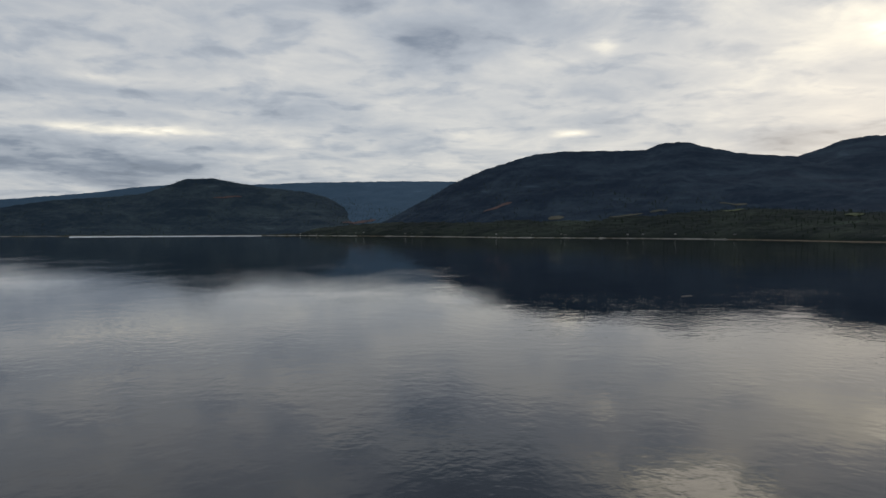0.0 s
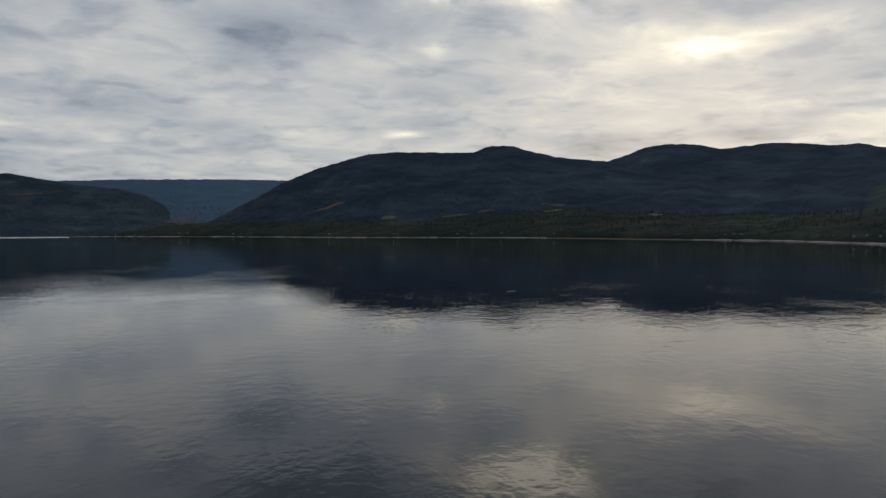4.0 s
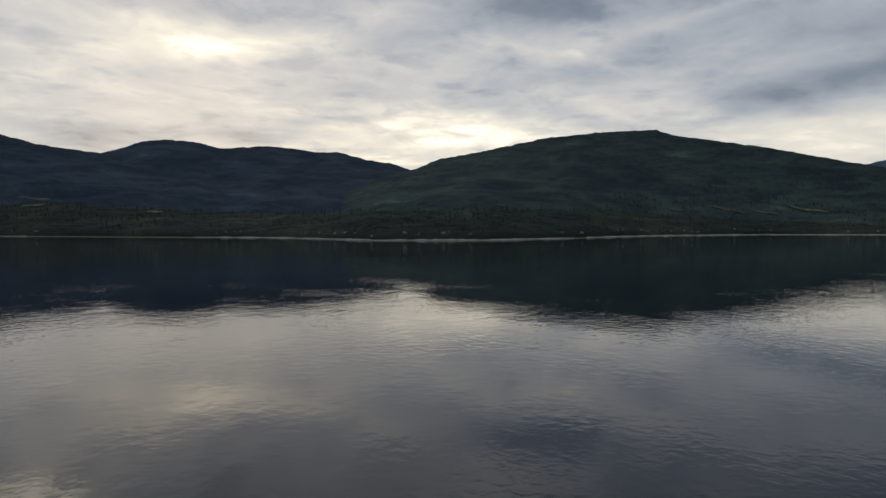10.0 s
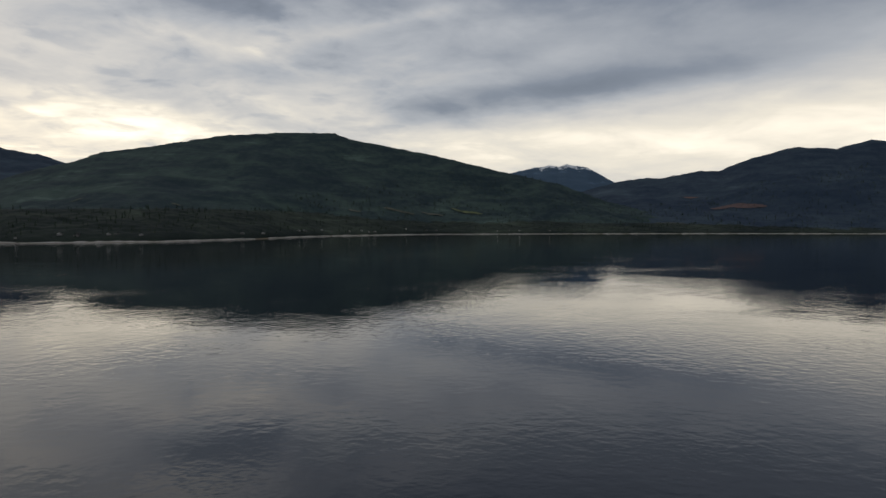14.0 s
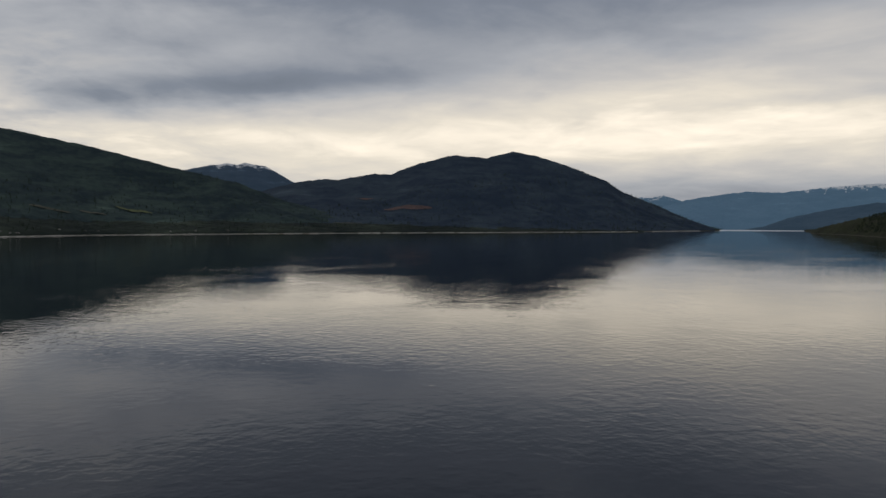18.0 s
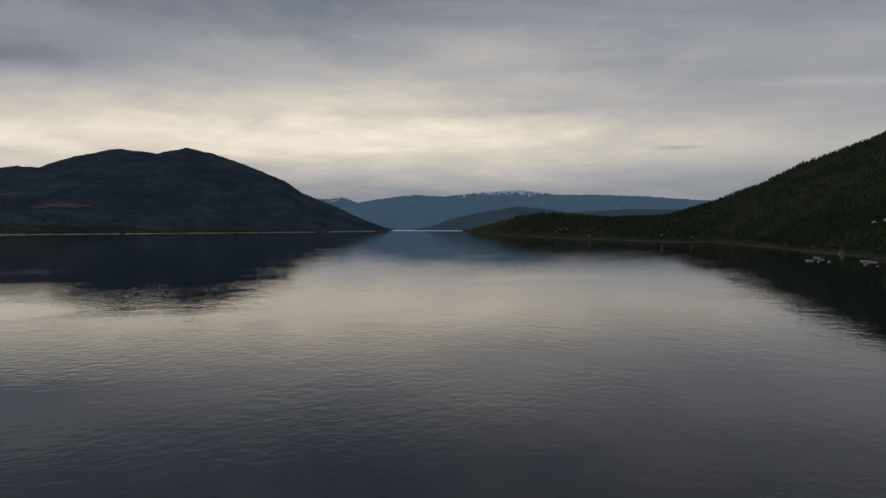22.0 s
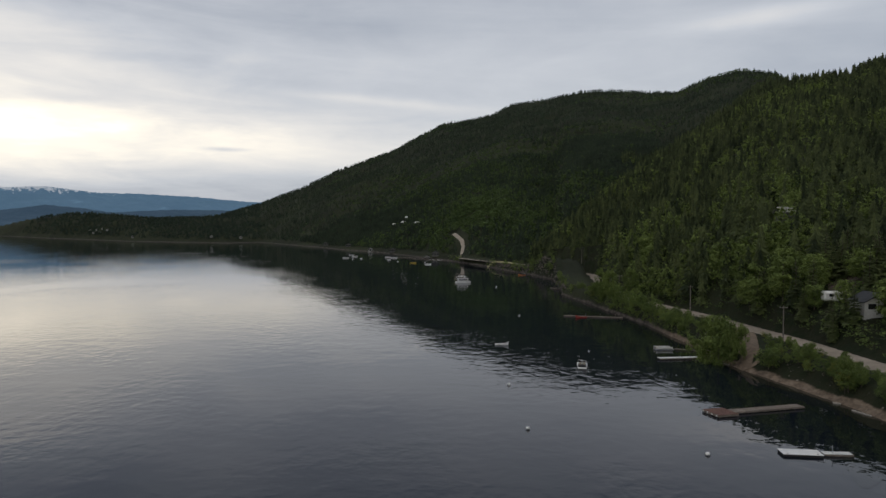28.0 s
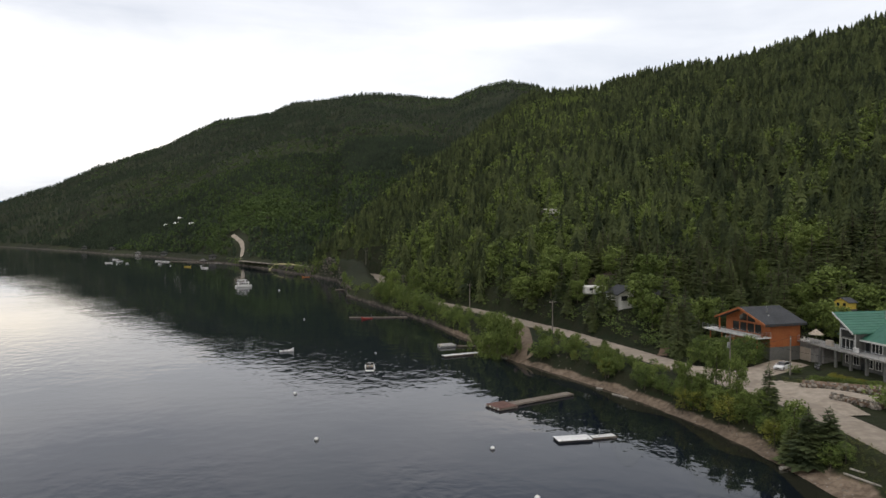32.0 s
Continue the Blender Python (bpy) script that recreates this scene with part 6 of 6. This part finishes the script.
def cottage(x, y, turn, wall, roof, w, d, eave, label, lift=0.0, windows=2):
    h = thing("cottage", pose(x, y, ground_z(x, y) + lift, 0, 0, turn), label, "house", "houses along the shore")
    part("wall", prism(bmesh.new(), [(-w / 2, -1.5), (w / 2, -1.5), (w / 2, eave), (0, eave + w * 0.25), (-w / 2, eave)], -d / 2, d / 2), wall, h)
    for s in (-1, 1):
        part("roof", slab(bmesh.new(), [(0, -d / 2 - 0.5, eave + w * 0.25 + 0.2), (s * (w / 2 + 0.6), -d / 2 - 0.5, eave - 0.2), (s * (w / 2 + 0.6), d / 2 + 0.5, eave - 0.2), (0, d / 2 + 0.5, eave + w * 0.25 + 0.2)], 0.2), roof, h)
    for k in range(windows):
        q = -w / 2 + (k + 0.5) * w / windows
        part("window", boxes((q - w * 0.13, q + w * 0.13, -d / 2 - 0.05, -d / 2 + 0.02, eave * 0.35, eave * 0.8)), GLASS, h)
    part("door", boxes((-0.5, 0.5, -d / 2 - 0.06, -d / 2 + 0.02, 0, 2.0)), BLACK, h)
    return h


cottage(CABIN[0], CABIN[1], 195, TRIM_WHITE, SLATE, 7, 6, 2.8, "white cabin with a dark roof half hidden by trees")
cottage(CABIN[0] - 9.0, CABIN[1] + 1.0, 195, GREY_SIDING, SLATE, 5, 5, 2.6, "grey shed with a dark roof among the trees")


# houses on the hillside and in the bay
x, y = on_sight(191.4, 0.05, 260, 600)
cottage(x, y, 100, GREY_SIDING, CONCRETE, 6, 5, 2.4, "cabin with a pale metal roof high among the trees", 3.0)
for az, el in ((161.2, -0.05), (161.9, 0.1), (163.0, 0.05), (162.2, 0.5)):
    x, y = on_sight(az, el, 700, 1600)
    cottage(x, y, 70 - az, GREY_SIDING, TRIM_WHITE, 6, 4.5, 1.2, "grey house with a white roof on the wooded hillside", 3.5)
for r, az, wall in ((700, 164.5, GREY_SIDING), (712, 163.8, CONCRETE), (830, 161.0, GREY_SIDING), (905, 159.2, CONCRETE), (990, 157.4, GREY_SIDING), (1090, 155.6, GREY_SIDING)):
    x, y = r * math.sin(radians(az)), r * math.cos(radians(az))
    cottage(x, y, -az, wall, SLATE, 7, 6, 2.4, "lakeside house with a dark roof at the edge of the bay", 0.5, 3)
for az, el in ((138.4, -0.45), (138.8, -0.40), (139.2, -0.32), (139.5, -0.42), (138.6, -0.62), (141.2, -0.95), (139.0, -0.55), (146.8, -0.95), (149.0, -1.05)):
    x, y = on_sight(az, el, float(shore_at(np.array(az))) + 5, 2600)
    cottage(x, y, -az, CONCRETE, CONCRETE, 5, 5, 2.0, "pale house on the wooded headland", 4.0)
# cottages along the far shore
rs2 = np.random.RandomState(12)
spots = [4.3, 5.0, 9.5, 15.8, 18.2, 20.4, 34.6, 35.3, 36.4, 37.6, 42.5, 46.6, 49.3, 53.0, 62.0, 66.8, 68.2, 69.0, 70.4, 72.4, 75.0, 77.5, -14.5, -10.2, -3.1, 97.5, 112.0]
spots += [float(v) for v in np.concatenate([rs2.uniform(-12, 24, 12), rs2.uniform(32, 56, 9), rs2.uniform(63, 92, 11)])]
for k, az in enumerate(spots):
    r = float(shore_at(np.array(az))) + rs2.uniform(24, 55)
    x, y = r * math.sin(radians(az)), r * math.cos(radians(az))
    wall, tone = ((CONCRETE, "pale grey"), (GREY_SIDING, "grey"), (GREY_SIDING, "grey"), (CONCRETE, "pale grey"))[k % 4]
    cottage(x, y, 180 - az + rs2.uniform(-25, 25), wall, (CONCRETE, SLATE)[k % 2], rs2.uniform(4.5, 8), 4.5, rs2.uniform(1.0, 1.6), "small " + tone + " cottage at the water's edge", 0.5)


# ---- stones, logs and low planting ----
def rock_wall(a, b, height, depth, count, label, seed):
    a, b = Vector(a), Vector(b)
    rnd = random.Random(seed)
    shapes = [blob(seed * 10 + k, 1, 0.8, 0.7, 0.22) for k in range(5)]
    meshes = []
    for bm in shapes:
        me = bpy.data.meshes.new("stone")
        bm.to_mesh(me)
        bm.free()
        me.materials.append(STONE)
        meshes.append(me)
    mid = (a + b) / 2
    w = thing("rock_wall", pose(mid.x, mid.y, ground_z(mid.x, mid.y)), label, "wall")
    side = Vector((b.y - a.y, a.x - b.x)).normalized()
    bm = bmesh.new()
    z0, z1 = ground_z(a.x, a.y) - ground_z(mid.x, mid.y), ground_z(b.x, b.y) - ground_z(mid.x, mid.y)
    pa, pb = a - mid, b - mid
    slab(bm, [(pa.x, pa.y, z0 + height * 0.7), (pb.x, pb.y, z1 + height * 0.7), (pb.x - side.x * depth, pb.y - side.y * depth, z1 + height * 0.9), (pa.x - side.x * depth, pa.y - side.y * depth, z0 + height * 0.9)], height * 1.3)
    part("earth_core", bm, DIRT, w)
    for k in range(count):
        u = rnd.random()
        v = rnd.random()
        p = a.lerp(b, u) - side * (depth * v * 0.7 - 0.15)
        s = new("stone", meshes[k % 5])
        s.parent = w
        s.location = (p.x - mid.x, p.y - mid.y, z0 + (z1 - z0) * u + height * (0.05 + 0.95 * rnd.random()) * (0.55 + 0.45 * v))
        s.rotation_euler = (rnd.uniform(0, 6), rnd.uniform(0, 6), rnd.uniform(0, 6))
        q = rnd.uniform(0.45, 0.95)
        s.scale = (q, q, q)
    return w


rock_wall((-66.5, -115.5), (-77.5, -108.5), 1.3, 1.6, 280, "long retaining bank of stacked grey and tan stones below the house", 3)
rock_wall((-66.8, -108.2), (-70.5, -101.5), 0.9, 1.3, 110, "low row of stones beside the shore road", 4)


def low_bed(a, b, width, height, mat, name, label, n=160, seed=5):
    a, b = Vector(a), Vector(b)
    rnd = np.random.RandomState(seed)
    u, v = rnd.uniform(0, 1, n), rnd.uniform(-0.5, 0.5, n)
    side = Vector((b.y - a.y, a.x - b.x)).normalized()
    x, y = a.x + (b.x - a.x) * u + side.x * v * width, a.y + (b.y - a.y) * u + side.y * v * width
    z = height_at(x, y) - 0.1
    spots = np.stack([x, y, z, rnd.uniform(0.7, 1.2, n) * height, rnd.uniform(1.2, 1.8, n), rnd.uniform(0, 6.28, n)], -1)
    ob = scatter(name, [broad_template(7, 9, 70)], spots, mat, label)
    return tagged(ob, "", "planting")


low_bed((-70.0, -119.5), (-80.0, -113.0), 1.6, 1.3, BROADLEAF, "clipped_hedge", "low green hedge above the stone bank")
low_bed((-76.0, -123.0), (-79.0, -117.5), 2.2, 0.7, GOLD_COVER, "ground_cover", "golden-green creeping plants before the grey house")
low_bed((-71.6, -128.4), (-72.6, -126.8), 1.4, 1.7, BROADLEAF, "yard_shrubs", "green shrubs beside the driveway", 14)
low_bed((-55.5, -95.0), (-57.5, -72.0), 5.5, 0.5, GRASS, "roadside_grass", "rough grass on the verge above the beach", 500)
low_bed((-66.5, -121.5), (-80.0, -116.0), 5.0, 0.45, GRASS, "yard_grass", "rough yard grass around the grey house", 500, 8)
low_bed((-72.0, -103.5), (-76.0, -96.0), 3.0, 3.0, BROADLEAF, "yard_bushes", "dense green bushes beside the road", 60)


def motorcycle(x, y, turn):
    m = thing("motorcycle", pose(x, y, ground_z(x, y), 0, 0, turn), "dark motorcycle parked beside the garage", "motorcycle", "parked motorcycles")
    for q in (-0.7, 0.7):
        part("wheel", tubes(((q, -0.07, 0.32), (q, 0.07, 0.32), 0.32), sides=14), BLACK, m)
    part("tank", boxes((-0.1, 0.4, -0.15, 0.15, 0.65, 0.95), bevel=0.06), BLACK, m)
    part("seat", boxes((-0.75, -0.1, -0.14, 0.14, 0.65, 0.8), bevel=0.04), BLACK, m)
    part("engine", boxes((-0.3, 0.35, -0.2, 0.2, 0.25, 0.62), bevel=0.04), STEEL, m)
    part("handlebar", tubes(((0.45, -0.38, 1.05), (0.45, 0.38, 1.05), 0.02), ((0.7, 0, 0.32), (0.45, 0, 1.05), 0.03), sides=6), STEEL, m)


motorcycle(-78.4, -131.5, 70)
motorcycle(-78.0, -130.0, 75)


def beach_log(a, b, r, label):
    a, b = Vector(a), Vector(b)
    za, zb = ground_z(a.x, a.y), ground_z(b.x, b.y)
    zb = min(zb, za + 0.5)
    t = thing("log", pose(a.x, a.y, max(za, 0)), label, "log", "driftwood on the beach")
    e = Vector((b.x - a.x, b.y - a.y, max(zb, 0) - max(za, 0) + r * 0.7))
    part("stem", tubes(((0, 0, r * 0.7), tuple(e), r, r * 0.7), sides=9), DRIFTWOOD, t)
    part("branch_stub", tubes((tuple(e * 0.6 + Vector((0, 0, r * 0.5))), tuple(e * 0.6 + Vector((0.2, 0.1, r * 2.2))), r * 0.3, r * 0.15), sides=5), DRIFTWOOD, t)


for a, b, r in (((-38.6, -131.6), (-40.6, -128.4), 0.17), ((-48.6, -89.2), (-51.3, -90.0), 0.28), ((-54.0, -84.2), (-55.5, -76.5), 0.16), ((-54.8, -84.2), (-56.8, -77.0), 0.12), ((-20.8, -172.0), (-23.5, -169.2), 0.22), ((-22.0, -170.8), (-19.6, -173.9), 0.16), ((-36.8, -136.5), (-37.9, -136.0), 0.2)):
    beach_log(a, b, r, "bleached driftwood log lying on the gravel beach")

# beach stones
n = 420
az = rs_.uniform(178, 214, n)
r = shore_at(az) + rs_.uniform(-1.0, 7.0, n) ** 1.0
x, y = r * np.sin(np.radians(az)), r * np.cos(np.radians(az))
z = terrain(az, r)
bm = blob(5, 1, 0.85, 0.6, 0.2)
tv = np.array([v.co[:] for v in bm.verts])
tf = np.array([[v.index for v in f.verts] for f in bm.faces])
bm.free()
size = rs_.uniform(0.10, 0.34, n) * (1 + 1.2 * (rs_.uniform(0, 1, n) > 0.93))
spots = np.stack([x, y, z, size, np.ones(n), rs_.uniform(0, 6.28, n)], -1)
ob = scatter("beach_stones", [(tv, tf)], spots, STONE, "scattered grey stones and pebbles along the waterline")
tagged(ob, "", "stones")
# broken rock below the road bend
n = 420
az = rs_.uniform(166.5, 175.2, n)
r = shore_at(az) + rs_.uniform(0, 16, n)
x, y = r * np.sin(np.radians(az)), r * np.cos(np.radians(az))
spots = np.stack([x, y, terrain(az, r), rs_.uniform(0.8, 2.2, n), np.ones(n), rs_.uniform(0, 6.28, n)], -1)
ob = scatter("riprap", [(tv, tf)], spots, STONE, "broken grey rock on the bank below the road bend")
tagged(ob, "", "stones")

# concrete barriers on the bend
for k in range(22):
    u = k / 21
    x, y = 134 + (84 - 134) * u, -572 + (-525 + 572) * u
    b = thing("road_barrier", pose(x, y, ground_z(x, y) + 0.4, 0, 0, 137), "faded yellow concrete road barrier on the outside of the bend", "barrier", "barriers on the bend")
    part("block", prism(bmesh.new(), [(-0.35, -0.4), (0.35, -0.4), (0.14, 0.20), (0.1, 0.62), (-0.1, 0.62), (-0.14, 0.20)], -1.55, 1.55), BARRIER, b)
    b.rotation_euler[2] = radians(137 - 90)

# earth bank above the road
ob = ribbon([Vector((-55.5, -148)), Vector((-58.0, -152)), Vector((-60, -158))], 5.0, 0.1, "earth_bank", DIRT, 1.5, True)
tagged(ob, "bare brown earth slope cut into the bank above the road", "earth bank", kind="structure")
az, el = math.degrees(math.atan2(*CUT)) % 360, -4.1
r0 = math.hypot(*CUT)
ob = polar_sheet("earth_bank", az - 1.1, az + 1.3, lambda a, v: r0 + (v - 0.5) * 10 * np.sqrt(np.clip(1 - ((a - az) / 1.4) ** 2, 0.05, 1)) + 3 * value_noise(a * 2, a * 0 + 2.0, 6), 8, lambda a, r: terrain(a, r) + 0.25, DARK_EARTH, 0.1)
tagged(ob, "bare reddish-brown earth cut above the trailer and the cabin", "earth bank", kind="structure")

# brush hanging over the steep bank between the shore road and the water
n = 1150
az = rs_.uniform(165.5, 185.0, n)
r = shore_at(az) + rs_.uniform(1.2, 1.0 + np.interp(az, [165, 172, 176, 186.5], [10, 13, 17, 13]), n)
x, y = r * np.sin(np.radians(az)), r * np.cos(np.radians(az))
z = terrain(az, r)
ok = (z > 0.3) & clear_of_road(x, y, 5.5) & (line_distance(x, y, TRACK) > 3.2) & (fbm(x, y, 22, 3, 90) > -0.02)
tall = 1.1 + 3.6 * rs_.uniform(0, 1, n) ** 2 * np.interp(az, [166, 174, 177, 184, 186.5], [0.8, 1.0, 1.2, 0.9, 0.6])
spots = np.stack([x, y, z - 0.2, tall * (1 + 0.9 * fbm(x, y, 40, 2, 91)), rs_.uniform(0.8, 1.3, n), rs_.uniform(0, 6.28, n)], -1)[ok]
pick = rs_.uniform(0, 1, len(spots)) < 0.55
for mat, some, lab in ((ALDER, pick, "dark green alder brush hanging over the steep bank at the water's edge"), (BROADLEAF, ~pick, "fresh green willow brush on the steep bank at the water's edge")):
    tagged(scatter("bank_brush", [broad_template(16, 18, k, 0.62) for k in (91, 92, 93)], spots[some], mat, lab), "", "brush")
